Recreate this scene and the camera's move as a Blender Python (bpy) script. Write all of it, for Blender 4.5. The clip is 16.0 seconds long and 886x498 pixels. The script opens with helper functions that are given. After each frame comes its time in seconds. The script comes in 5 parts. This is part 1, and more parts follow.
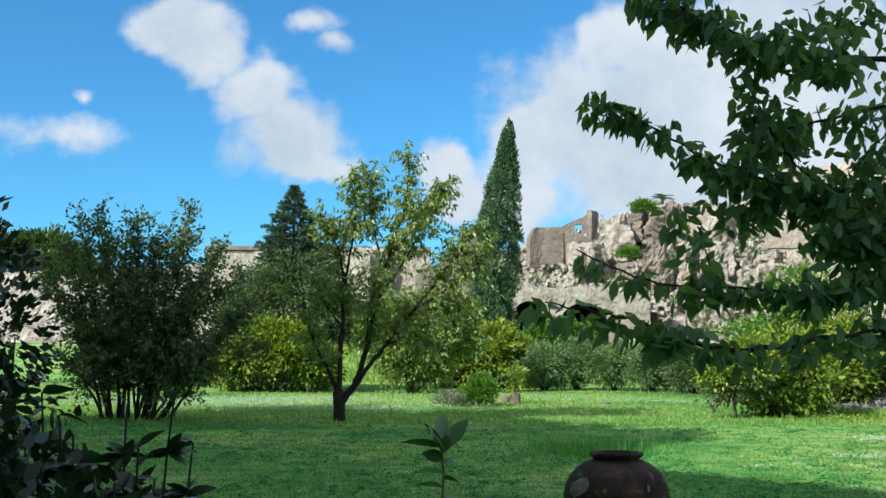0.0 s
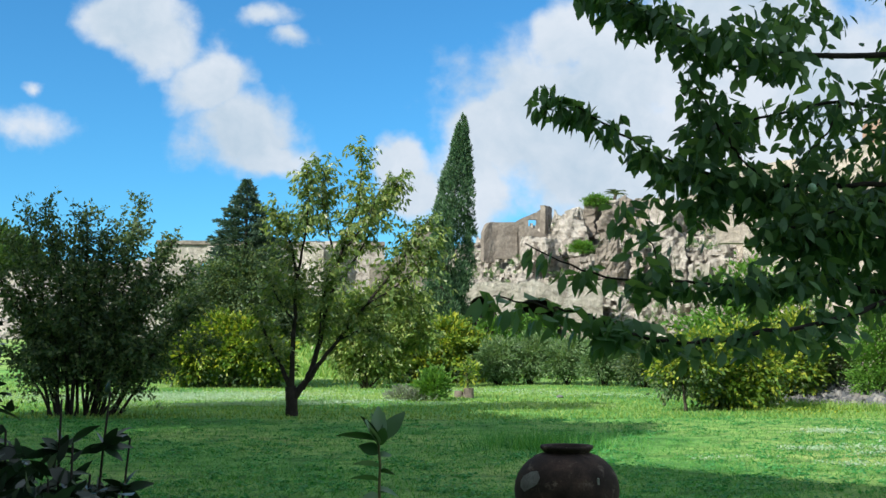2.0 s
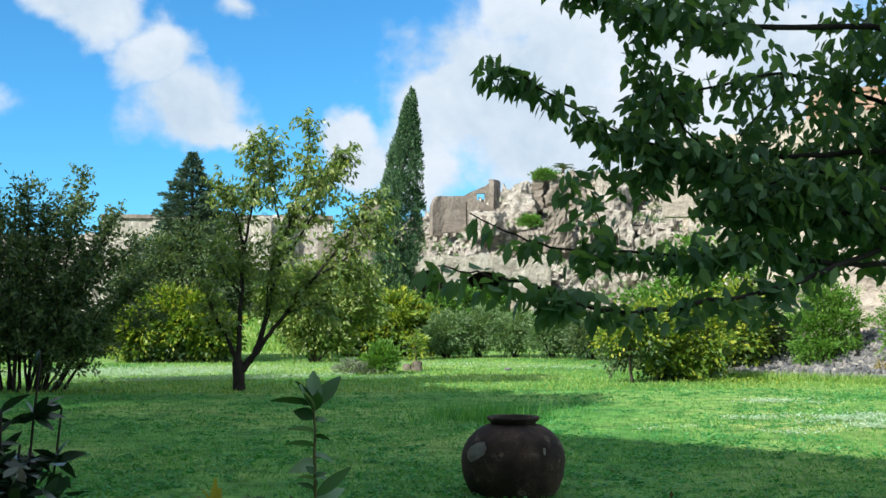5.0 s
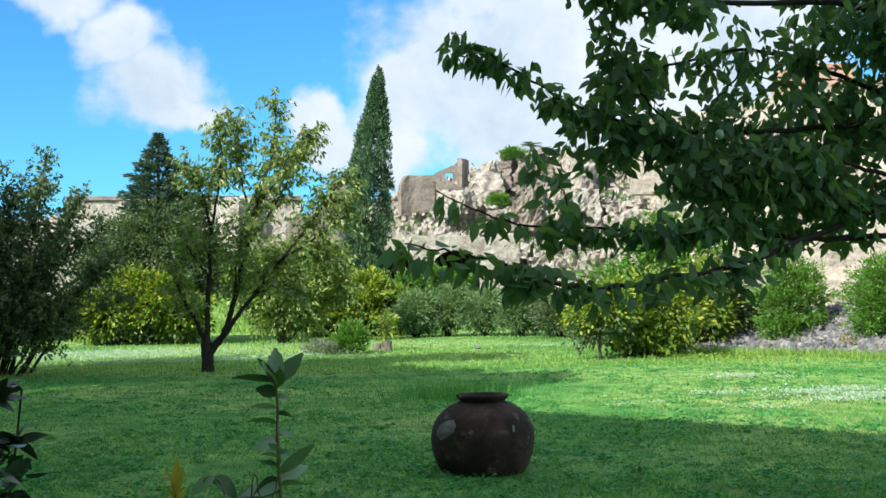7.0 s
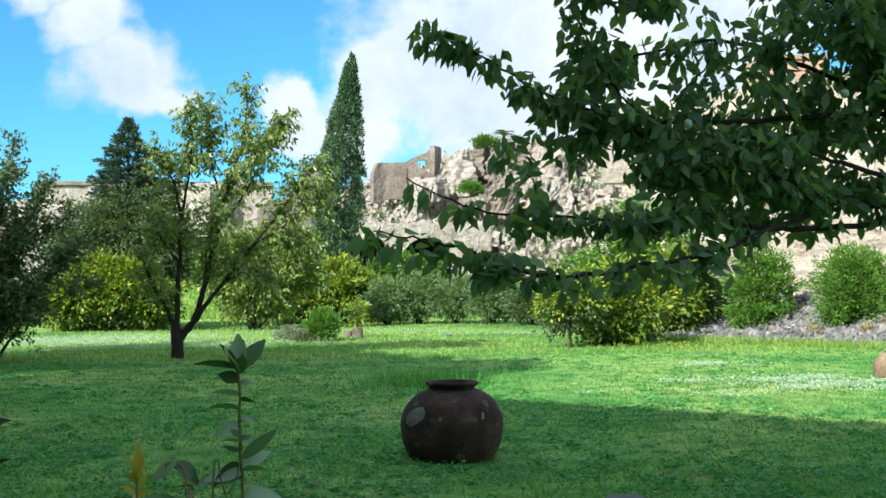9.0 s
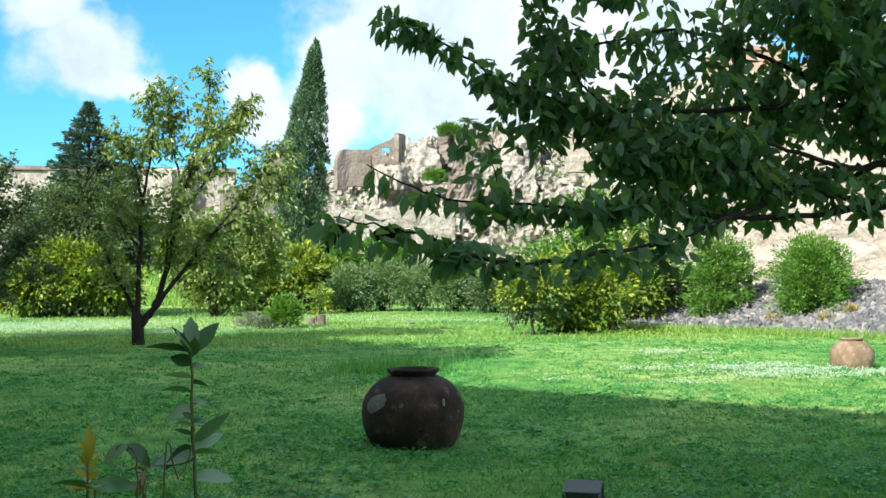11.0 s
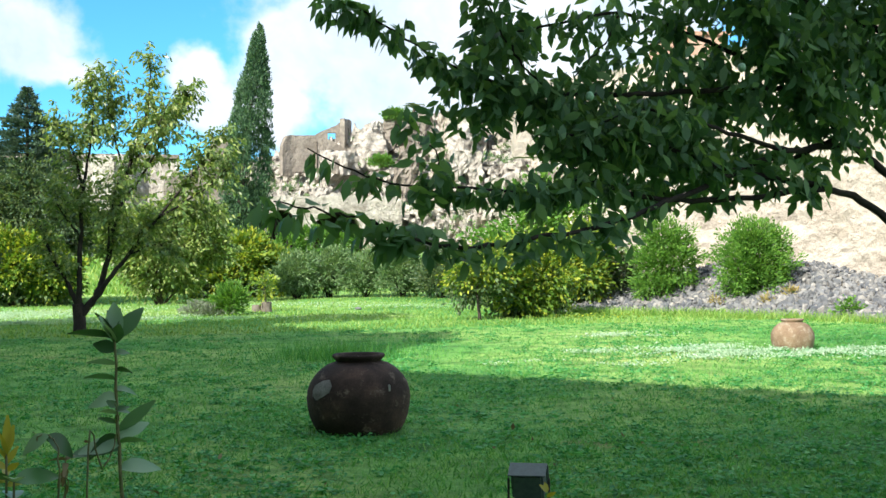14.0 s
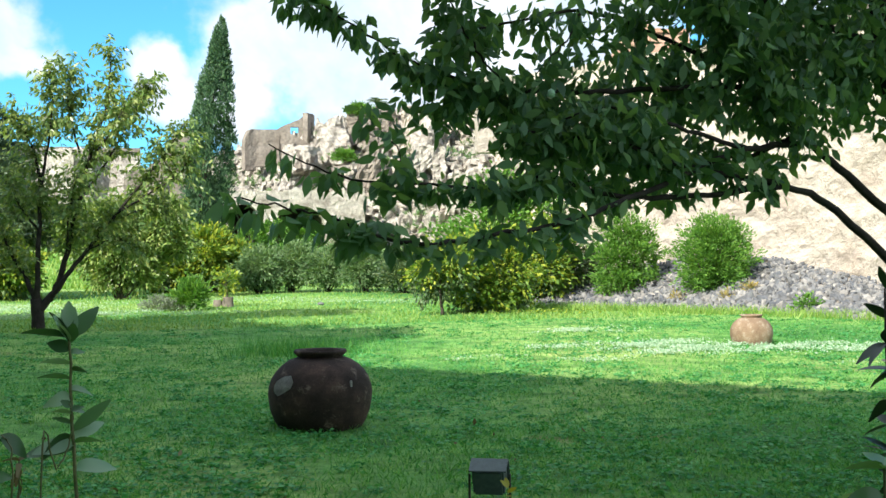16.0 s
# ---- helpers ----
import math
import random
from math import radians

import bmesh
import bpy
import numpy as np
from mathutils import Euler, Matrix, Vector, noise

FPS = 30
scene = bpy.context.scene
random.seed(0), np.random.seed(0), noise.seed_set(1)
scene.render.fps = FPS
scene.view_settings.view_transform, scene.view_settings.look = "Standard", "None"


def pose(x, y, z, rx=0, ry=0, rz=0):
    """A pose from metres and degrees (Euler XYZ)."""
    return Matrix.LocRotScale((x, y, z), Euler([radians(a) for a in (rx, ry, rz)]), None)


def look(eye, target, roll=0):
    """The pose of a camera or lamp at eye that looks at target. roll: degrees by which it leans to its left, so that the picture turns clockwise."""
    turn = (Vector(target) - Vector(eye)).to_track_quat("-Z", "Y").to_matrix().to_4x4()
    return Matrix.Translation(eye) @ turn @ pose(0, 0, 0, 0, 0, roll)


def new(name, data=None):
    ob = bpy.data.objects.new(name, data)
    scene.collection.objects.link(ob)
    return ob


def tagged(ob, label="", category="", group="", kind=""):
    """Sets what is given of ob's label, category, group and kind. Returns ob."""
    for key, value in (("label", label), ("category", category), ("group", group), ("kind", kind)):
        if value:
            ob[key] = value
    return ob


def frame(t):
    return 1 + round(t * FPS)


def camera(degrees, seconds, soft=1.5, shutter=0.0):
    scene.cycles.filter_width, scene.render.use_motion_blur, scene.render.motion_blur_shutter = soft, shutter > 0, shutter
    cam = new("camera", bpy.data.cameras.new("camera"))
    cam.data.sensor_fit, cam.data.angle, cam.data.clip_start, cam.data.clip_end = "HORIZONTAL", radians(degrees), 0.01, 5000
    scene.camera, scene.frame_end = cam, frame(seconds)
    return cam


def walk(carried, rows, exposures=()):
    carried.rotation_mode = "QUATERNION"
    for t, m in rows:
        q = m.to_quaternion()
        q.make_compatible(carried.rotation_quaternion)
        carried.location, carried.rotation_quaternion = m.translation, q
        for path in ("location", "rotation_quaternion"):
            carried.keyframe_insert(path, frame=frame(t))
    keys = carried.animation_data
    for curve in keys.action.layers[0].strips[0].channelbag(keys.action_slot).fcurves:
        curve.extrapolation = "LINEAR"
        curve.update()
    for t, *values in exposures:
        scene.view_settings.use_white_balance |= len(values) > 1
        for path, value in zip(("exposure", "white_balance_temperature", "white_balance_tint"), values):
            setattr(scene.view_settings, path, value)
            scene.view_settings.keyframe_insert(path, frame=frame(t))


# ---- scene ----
cam = camera(44.0, 16.0)
PATH = [
    (0, (0.251, -0.166, 1.705), (0.245, 1.823, 1.915), 0.3),
    (0.5, (0.266, -0.173, 1.698), (0.279, 1.816, 1.912), 0.4),
    (1, (0.27, -0.165, 1.692), (0.302, 1.823, 1.91), 0.3),
    (1.5, (0.281, -0.153, 1.7), (0.336, 1.835, 1.909), 0.1),
    (2, (0.285, -0.151, 1.7), (0.362, 1.837, 1.901), 0.1),
    (2.5, (0.286, -0.156, 1.701), (0.382, 1.832, 1.893), 0.2),
    (3, (0.288, -0.141, 1.699), (0.402, 1.847, 1.888), 0.2),
    (3.5, (0.29, -0.11, 1.694), (0.418, 1.877, 1.883), 0.0),
    (4, (0.294, -0.074, 1.688), (0.435, 1.912, 1.874), -0.1),
    (4.5, (0.302, -0.057, 1.683), (0.456, 1.93, 1.853), -0.0),
    (5, (0.311, -0.117, 1.68), (0.481, 1.87, 1.834), -0.2),
    (7.5, (0.328, -0.102, 1.671), (0.566, 1.881, 1.781), -0.8),
    (8, (0.332, -0.102, 1.671), (0.582, 1.879, 1.775), -0.7),
    (10.5, (0.356, -0.142, 1.667), (0.679, 1.83, 1.743), -0.4),
    (11, (0.36, -0.134, 1.664), (0.701, 1.836, 1.734), -0.3),
    (11.5, (0.363, -0.128, 1.664), (0.72, 1.839, 1.729), -0.1),
    (12, (0.368, -0.124, 1.663), (0.741, 1.84, 1.724), -0.2),
    (12.5, (0.375, -0.113, 1.662), (0.763, 1.848, 1.718), -0.4),
    (13, (0.385, -0.104, 1.658), (0.79, 1.853, 1.71), -0.8),
    (13.5, (0.39, -0.1, 1.657), (0.81, 1.855, 1.704), -0.8),
    (14, (0.395, -0.097, 1.656), (0.83, 1.855, 1.699), -0.8),
    (14.5, (0.397, -0.091, 1.658), (0.848, 1.857, 1.698), -0.7),
    (15, (0.4, -0.096, 1.66), (0.869, 1.848, 1.696), -0.9),
    (15.5, (0.401, -0.1, 1.662), (0.885, 1.84, 1.696), -0.8),
    (16, (0.404, -0.107, 1.664), (0.904, 1.829, 1.697), -0.7),
]
walk(cam, [(t, look(e, g, r)) for t, e, g, r in PATH],
     exposures=[(0.0, 0.43, 6020, 10), (3.5, 0.47, 6020, 10), (5.0, 0.58, 6020, 10), (8.0, 0.76, 6020, 10), (11.0, 0.94, 6050, 10), (16.0, 1.04, 6120, 10)])

# ---- light ----
SUN = Vector((-0.74, -0.62, 0.70)).normalized()      # towards the sun: left, a little behind the walk
world = bpy.data.worlds.new("sky")
scene.world = world
world.use_nodes = True
wt = world.node_tree
wt.nodes.clear()


def wmath(op, a, b=None, clamp=False):
    n = wt.nodes.new("ShaderNodeMath")
    n.operation, n.use_clamp = op, clamp
    for i, s in enumerate((a, b)):
        if s is None:
            continue
        if isinstance(s, (int, float)):
            n.inputs[i].default_value = s
        else:
            wt.links.new(s, n.inputs[i])
    return n.outputs[0]


def wvec(op, a, b=None):
    n = wt.nodes.new("ShaderNodeVectorMath")
    n.operation = op
    for i, s in enumerate((a, b)):
        if s is None:
            continue
        if isinstance(s, tuple):
            n.inputs[i].default_value = s
        else:
            wt.links.new(s, n.inputs[i])
    return n.outputs["Value"] if op in ("LENGTH", "DOT_PRODUCT") else n.outputs[0]


sky = wt.nodes.new("ShaderNodeTexSky")
sky.sky_type, sky.sun_disc = "NISHITA", False
sky.sun_elevation, sky.sun_rotation = math.asin(SUN.z), math.atan2(SUN.x, SUN.y)
sky.air_density, sky.dust_density, sky.ozone_density = 1.0, 0.2, 3.0
tint = wt.nodes.new("ShaderNodeMix")
tint.data_type, tint.blend_type = "RGBA", "MULTIPLY"
tint.inputs[0].default_value = 1.0
wt.links.new(sky.outputs[0], tint.inputs[6])
tint.inputs[7].default_value = (0.50, 1.12, 1.36, 1)
bg_sky = wt.nodes.new("ShaderNodeBackground")
bg_sky.inputs[1].default_value = 0.087
wt.links.new(tint.outputs[2], bg_sky.inputs[0])

# cumulus clouds: soft lobes on the plane one unit ahead, frayed by fractal noise
coord = wt.nodes.new("ShaderNodeTexCoord")
sep = wt.nodes.new("ShaderNodeSeparateXYZ")
wt.links.new(coord.outputs["Generated"], sep.inputs[0])
ahead = wmath("MAXIMUM", sep.outputs[1], 0.05)
comb = wt.nodes.new("ShaderNodeCombineXYZ")
wt.links.new(wmath("DIVIDE", sep.outputs[0], ahead), comb.inputs[0])
wt.links.new(wmath("DIVIDE", sep.outputs[2], ahead), comb.inputs[1])


def wnoise(scale, detail, rough, src):
    n = wt.nodes.new("ShaderNodeTexNoise")
    n.inputs["Scale"].default_value, n.inputs["Detail"].default_value, n.inputs["Roughness"].default_value = scale, detail, rough
    wt.links.new(src, n.inputs["Vector"])
    return n


bend = wnoise(11, 5, 0.55, comb.outputs[0])
off = wvec("SCALE", wvec("SUBTRACT", bend.outputs["Color"], (0.5, 0.5, 0.5)))
off.node.inputs["Scale"].default_value = 0.06
plane = wvec("ADD", comb.outputs[0], off)
LOBES = [(-0.25, .31, .050, .034), (-0.225, .295, .045, .030), (-0.178, .262, .040, .040), (-0.147, .213, .054, .038),
         (-0.126, .188, .040, .022), (-0.356, .212, .050, .019), (-0.344, .247, .010, .006), (-0.122, .322, .024, .011),
         (-0.100, .302, .018, .010), (.160, .300, .036, .040), (.215, .275, .075, .070), (.102, .235, .045, .030),
         (.070, .210, .034, .045), (.165, .215, .120, .095), (.300, .270, .130, .110), (.060, .165, .040, .050),
         (.250, .185, .150, .070), (.400, .240, .110, .120), (0.0, .178, .026, .026), (.012, .155, .035, .024),
         (.640, .330, .120, .100), (-.560, .360, .090, .060), (.45, .62, .2, .12), (-.2, .7, .22, .10)]
best = None
for cu, cv, ru, rv in LOBES:
    d = wvec("LENGTH", wvec("MULTIPLY", wvec("SUBTRACT", plane, (cu, cv, 0)), (1 / ru, 1 / rv, 0)))
    v = wmath("SUBTRACT", 1.25, d)
    if ru < 0.026 or cu < -0.3:
        v = wmath("MULTIPLY", v, 0.45)
    best = v if best is None else wmath("MAXIMUM", best, v)
fray = wnoise(20, 8, 0.56, comb.outputs[0])
best = wmath("ADD", best, wmath("MULTIPLY", wmath("SUBTRACT", fray.outputs[0], 0.50), 1.25))
front = wmath("GREATER_THAN", sep.outputs[1], 0.06)
ramp = wt.nodes.new("ShaderNodeMapRange")
ramp.interpolation_type = "SMOOTHSTEP"
ramp.inputs[1].default_value, ramp.inputs[2].default_value = -0.02, 0.62
wt.links.new(best, ramp.inputs[0])
cover = wmath("MULTIPLY", ramp.outputs[0], front)
# unseen clouds added overhead and behind, to brighten and whiten the light in shade
side = wmath("SUBTRACT", wmath("ABSOLUTE", wmath("DIVIDE", sep.outputs[0], ahead)), 0.78, True)
over = wmath("SUBTRACT", wmath("DIVIDE", sep.outputs[2], ahead), 0.42, True)
around = wmath("MULTIPLY", wmath("ADD", side, over, True), 4.0, True)
field = wnoise(2.2, 7, 0.6, coord.outputs["Generated"])
thick = wt.nodes.new("ShaderNodeMapRange")
thick.interpolation_type = "SMOOTHSTEP"
thick.inputs[1].default_value, thick.inputs[2].default_value = 0.38, 0.53
wt.links.new(field.outputs[0], thick.inputs[0])
cover = wmath("MAXIMUM", cover, wmath("MULTIPLY", thick.outputs[0], around))
shade = wnoise(7, 6, 0.6, plane)
tone = wt.nodes.new("ShaderNodeValToRGB")
tone.color_ramp.elements[0].position, tone.color_ramp.elements[0].color = 0.34, (0.60, 0.71, 0.79, 1)
tone.color_ramp.elements[1].position, tone.color_ramp.elements[1].color = 0.58, (0.86, 0.90, 0.93, 1)
wt.links.new(shade.outputs[0], tone.inputs[0])
bg_cloud = wt.nodes.new("ShaderNodeBackground")
bg_cloud.inputs[1].default_value = 0.665
wt.links.new(tone.outputs[0], bg_cloud.inputs[0])
mixw = wt.nodes.new("ShaderNodeMixShader")
wt.links.new(cover, mixw.inputs[0])
wt.links.new(bg_sky.outputs[0], mixw.inputs[1])
wt.links.new(bg_cloud.outputs[0], mixw.inputs[2])
wout = wt.nodes.new("ShaderNodeOutputWorld")
wt.links.new(mixw.outputs[0], wout.inputs[0])

lamp = bpy.data.lights.new("sun", "SUN")
lamp.energy, lamp.angle, lamp.color = 5.0, radians(0.6), (1.0, 0.915, 0.77)
new("sun", lamp).matrix_world = look(SUN * 60, (0, 0, 0))


# ---- materials ----
def mat(name):
    m = bpy.data.materials.new(name)
    m.use_nodes = True
    nt = m.node_tree
    nt.nodes.clear()
    out = nt.nodes.new("ShaderNodeOutputMaterial")
    b = nt.nodes.new("ShaderNodeBsdfPrincipled")
    nt.links.new(b.outputs[0], out.inputs[0])
    return m, nt, b, out


def noise_node(nt, scale, detail=6.0, rough=0.6, src=None):
    n = nt.nodes.new("ShaderNodeTexNoise")
    n.inputs["Scale"].default_value, n.inputs["Detail"].default_value, n.inputs["Roughness"].default_value = scale, detail, rough
    if src is None:
        g = nt.nodes.new("ShaderNodeTexCoord")
        src = g.outputs["Object"]
    nt.links.new(src, n.inputs["Vector"])
    return n


def ramp_node(nt, src, stops):
    r = nt.nodes.new("ShaderNodeValToRGB")
    e = r.color_ramp.elements
    while len(e) < len(stops):
        e.new(0.5)
    for el, (p, c) in zip(e, stops):
        el.position, el.color = p, (*c, 1)
    nt.links.new(src, r.inputs[0])
    return r


def mix_rgb(nt, fac, a, b, blend="MIX"):
    n = nt.nodes.new("ShaderNodeMix")
    n.data_type, n.blend_type = "RGBA", blend
    for i, s in ((0, fac), (6, a), (7, b)):
        if isinstance(s, (int, float)):
            n.inputs[i].default_value = s
        elif isinstance(s, tuple):
            n.inputs[i].default_value = (*s, 1)
        else:
            nt.links.new(s, n.inputs[i])
    return n.outputs[2]


def bump(nt, b, src, strength, dist):
    n = nt.nodes.new("ShaderNodeBump")
    n.inputs["Strength"].default_value, n.inputs["Distance"].default_value = strength, dist
    nt.links.new(src, n.inputs["Height"])
    nt.links.new(n.outputs[0], b.inputs["Normal"])


def leaf_mat(name, dark, mid, light, rough=0.45, glow=0.35, spec=0.4, single=False):
    """Leaves: a colour of its own for each leaf, and light that shines through it."""
    m, nt, b, out = mat(name)
    g = nt.nodes.new("ShaderNodeObjectInfo" if single else "ShaderNodeNewGeometry")
    c = ramp_node(nt, g.outputs["Random" if single else "Random Per Island"], [(0.0, dark), (0.55, mid), (1.0, light)])
    n = noise_node(nt, 0.7, 3)
    col = mix_rgb(nt, n.outputs[0], c.outputs[0], mix_rgb(nt, 1.0, c.outputs[0], (0.6, 0.75, 0.6), "MULTIPLY"))
    nt.links.new(col, b.inputs["Base Color"])
    b.inputs["Roughness"].default_value = rough
    b.inputs["Specular IOR Level"].default_value = spec
    t = nt.nodes.new("ShaderNodeBsdfTranslucent")
    nt.links.new(mix_rgb(nt, 1.0, col, (1.3, 1.25, 0.45), "MULTIPLY"), t.inputs[0])
    mx = nt.nodes.new("ShaderNodeMixShader")
    mx.inputs[0].default_value = glow
    nt.links.new(b.outputs[0], mx.inputs[1])
    nt.links.new(t.outputs[0], mx.inputs[2])
    nt.links.new(mx.outputs[0], out.inputs[0])
    return m


def rough_mat(name, stops, scale, bump_scale, strength, dist, rough=0.9, second=None):
    """Stone, bark, soil: a ramp over fractal noise, a finer grain over it, and relief."""
    m, nt, b, out = mat(name)
    n = noise_node(nt, scale, 8, 0.65)
    c = ramp_node(nt, n.outputs[0], stops)
    fine = noise_node(nt, bump_scale, 6, 0.7)
    grain = ramp_node(nt, fine.outputs[0], [(0.3, (0.72, 0.72, 0.72)), (0.7, (1.2, 1.18, 1.15))])
    col = mix_rgb(nt, 1.0, c.outputs[0], grain.outputs[0], "MULTIPLY")
    if second:
        k = noise_node(nt, second[0], 4, 0.6)
        f = ramp_node(nt, k.outputs[0], [(second[2], (0, 0, 0)), (second[2] + 0.12, (1, 1, 1))])
        col = mix_rgb(nt, f.outputs[0], col, second[1])
    nt.links.new(col, b.inputs["Base Color"])
    b.inputs["Roughness"].default_value = rough
    b.inputs["Specular IOR Level"].default_value = 0.25
    bump(nt, b, fine.outputs[0], strength, dist)
    return m


M = {}
M["cherry"] = leaf_mat("cherry_leaf", (.085, .17, .10), (.145, .265, .135), (.26, .40, .17), 0.45, 0.45, 0.35)
M["central"] = leaf_mat("fruit_tree_leaf", (.11, .19, .06), (.22, .31, .09), (.48, .50, .20), 0.36, 0.40, 0.6)
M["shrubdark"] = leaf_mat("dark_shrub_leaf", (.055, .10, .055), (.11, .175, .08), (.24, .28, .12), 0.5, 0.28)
M["fir"] = leaf_mat("fir_needle", (.04, .08, .065), (.08, .135, .10), (.14, .20, .15), 0.6, 0.15)
M["cypress"] = leaf_mat("cypress_leaf", (.03, .075, .045), (.075, .15, .08), (.17, .27, .13), 0.6, 0.15)
M["yellow"] = leaf_mat("yellow_green_leaf", (.07, .15, .03), (.20, .31, .045), (.56, .54, .07), 0.5, 0.42)
M["green"] = leaf_mat("green_bush_leaf", (.07, .17, .03), (.13, .28, .045), (.23, .39, .065), 0.5, 0.35)
M["oleander"] = leaf_mat("oleander_leaf", (.10, .18, .08), (.17, .27, .12), (.29, .38, .19), 0.5, 0.3)
M["laurel"] = leaf_mat("laurel_leaf", (.03, .075, .03), (.10, .22, .085), (.32, .46, .33), 0.3, 0.3, 0.5, True)
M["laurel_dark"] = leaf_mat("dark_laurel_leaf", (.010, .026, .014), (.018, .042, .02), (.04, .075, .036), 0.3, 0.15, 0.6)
M["shoot"] = leaf_mat("new_shoot_leaf", (.34, .24, .03), (.45, .38, .05), (.42, .46, .10), 0.4, 0.4)
M["pine"] = leaf_mat("pine_needle", (.03, .07, .016), (.06, .12, .02), (.10, .18, .03), 0.6, 0.2)
M["grey"] = leaf_mat("lavender_leaf", (.16, .19, .15), (.24, .26, .21), (.34, .35, .30), 0.7, 0.2)
# Far blades lighter and yellower than near ones: sunlit against shaded lawn, put into colour.
M["grass_far"] = leaf_mat("sunny_grass_blade", (.13, .28, .06), (.27, .42, .10), (.46, .54, .18), 0.5, 0.4, 0.25)
M["grass"] = leaf_mat("grass_blade", (.052, .21, .055), (.13, .385, .09), (.28, .50, .15), 0.5, 0.42, 0.25)
M["clover"] = leaf_mat("clover_leaf", (.036, .205, .07), (.085, .345, .105), (.18, .47, .18), 0.5, 0.38, 0.3)
M["petal"] = leaf_mat("white_petal", (.36, .50, .40), (.48, .60, .50), (.66, .72, .64), 0.7, 0.3, 0.2)
M["dry"] = leaf_mat("dry_leaf", (.14, .10, .06), (.24, .18, .11), (.34, .28, .18), 0.8, 0.2, 0.2)
M["straw"] = leaf_mat("straw", (.30, .22, .07), (.42, .30, .10), (.5, .4, .16), 0.8, 0.2, 0.2)
M["bark"] = rough_mat("bark", [(0.3, (.035, .028, .022)), (0.7, (.11, .09, .075))], 6, 40, 0.6, 0.02)
# Bark at half brightness: shade on trunks put into the colour; also dark stems.
M["barkdark"] = rough_mat("dark_shaded_bark", [(0.3, (.014, .012, .011)), (0.7, (.05, .042, .036))], 6, 40, 0.6, 0.02)
M["barklight"] = rough_mat("grey_bark", [(0.3, (.10, .085, .07)), (0.7, (.24, .21, .18))], 5, 30, 0.5, 0.02)
M["stem"] = rough_mat("green_stem", [(0.3, (.06, .10, .03)), (0.7, (.16, .15, .07))], 20, 90, 0.3, 0.004, 0.6)
M["rock"] = rough_mat("tufa_cliff", [(0.30, (.24, .215, .185)), (0.41, (.44, .405, .355)), (0.53, (.60, .56, .50)), (0.70, (.72, .69, .63))], 1.1, 3.4, 1.0, 0.4,
                      second=(0.22, (.38, .31, .255), 0.60))
M["masonry"] = rough_mat("old_masonry", [(0.3, (.15, .128, .108)), (0.5, (.26, .23, .195)), (0.75, (.38, .345, .30))], 0.8, 5, 0.8, 0.15)
M["palewall"] = rough_mat("pale_weathered_wall", [(0.28, (.30, .25, .20)), (0.45, (.48, .425, .36)), (0.7, (.60, .55, .48))], 0.6, 3.0, 1.0, 0.25,
                          second=(0.9, (.42, .37, .31), 0.60))
M["brick"] = rough_mat("red_brick_wall", [(0.3, (.38, .24, .17)), (0.7, (.52, .36, .27))], 1.2, 6, 0.6, 0.08)
M["tile"] = rough_mat("roof_tile", [(0.3, (.30, .17, .11)), (0.7, (.46, .30, .21))], 1.5, 6, 0.6, 0.08)
# Dark backing colour that stands in for the shade inside openings.
M["dark"] = rough_mat("opening_dark", [(0.3, (.05, .04, .035)), (0.7, (.11, .09, .075))], 1, 6, 0.6, 0.1)
M["iron"] = rough_mat("rusted_iron", [(0.3, (.03, .028, .026)), (0.7, (.07, .06, .055))], 8, 40, 0.3, 0.004, 0.6)


def stone_mat():
    m, nt, b, out = mat("rubble_stone")
    o = nt.nodes.new("ShaderNodeObjectInfo")
    n = noise_node(nt, 3, 6)
    c = ramp_node(nt, n.outputs[0], [(0.3, (.10, .105, .113)), (0.7, (.27, .27, .265))])
    k = ramp_node(nt, o.outputs["Random"], [(0.0, (.5, .53, .6)), (0.6, (.9, .9, .9)), (1.0, (1.5, 1.4, 1.28))])
    nt.links.new(mix_rgb(nt, 1.0, c.outputs[0], k.outputs[0], "MULTIPLY"), b.inputs["Base Color"])
    b.inputs["Roughness"].default_value = 0.9
    bump(nt, b, noise_node(nt, 18, 6, 0.7).outputs[0], 0.5, 0.03)
    return m


M["stone"] = stone_mat()


def jar_mat(name, stops, blot, blot_at):
    m, nt, b, out = mat(name)
    n = noise_node(nt, 3.2, 7, 0.6)
    c = ramp_node(nt, n.outputs[0], stops)
    k = noise_node(nt, 7, 8, 0.75)
    f = ramp_node(nt, k.outputs[0], [(blot_at, (0, 0, 0)), (blot_at + 0.1, (1, 1, 1))])
    s = noise_node(nt, 55, 4, 0.6)
    g = ramp_node(nt, s.outputs[0], [(0.3, (.75, .75, .75)), (0.7, (1.2, 1.2, 1.2))])
    col = mix_rgb(nt, 1.0, mix_rgb(nt, f.outputs[0], c.outputs[0], blot), g.outputs[0], "MULTIPLY")
    nt.links.new(col, b.inputs["Base Color"])
    b.inputs["Roughness"].default_value = 0.86
    b.inputs["Specular IOR Level"].default_value = 0.25
    bump(nt, b, k.outputs[0], 0.35, 0.02)
    return m


M["jar"] = jar_mat("aged_dark_terracotta", [(0.3, (.016, .011, .009)), (0.5, (.037, .026, .021)), (0.72, (.095, .058, .044))], (.15, .115, .09), 0.56)
M["jar2"] = jar_mat("pale_terracotta", [(0.3, (.15, .10, .065)), (0.6, (.24, .17, .11)), (0.8, (.31, .24, .175))], (.29, .235, .17), 0.50)
M["mortar"] = rough_mat("grey_mortar_patch", [(0.3, (.24, .24, .225)), (0.7, (.40, .40, .37))], 9, 50, 0.3, 0.01)


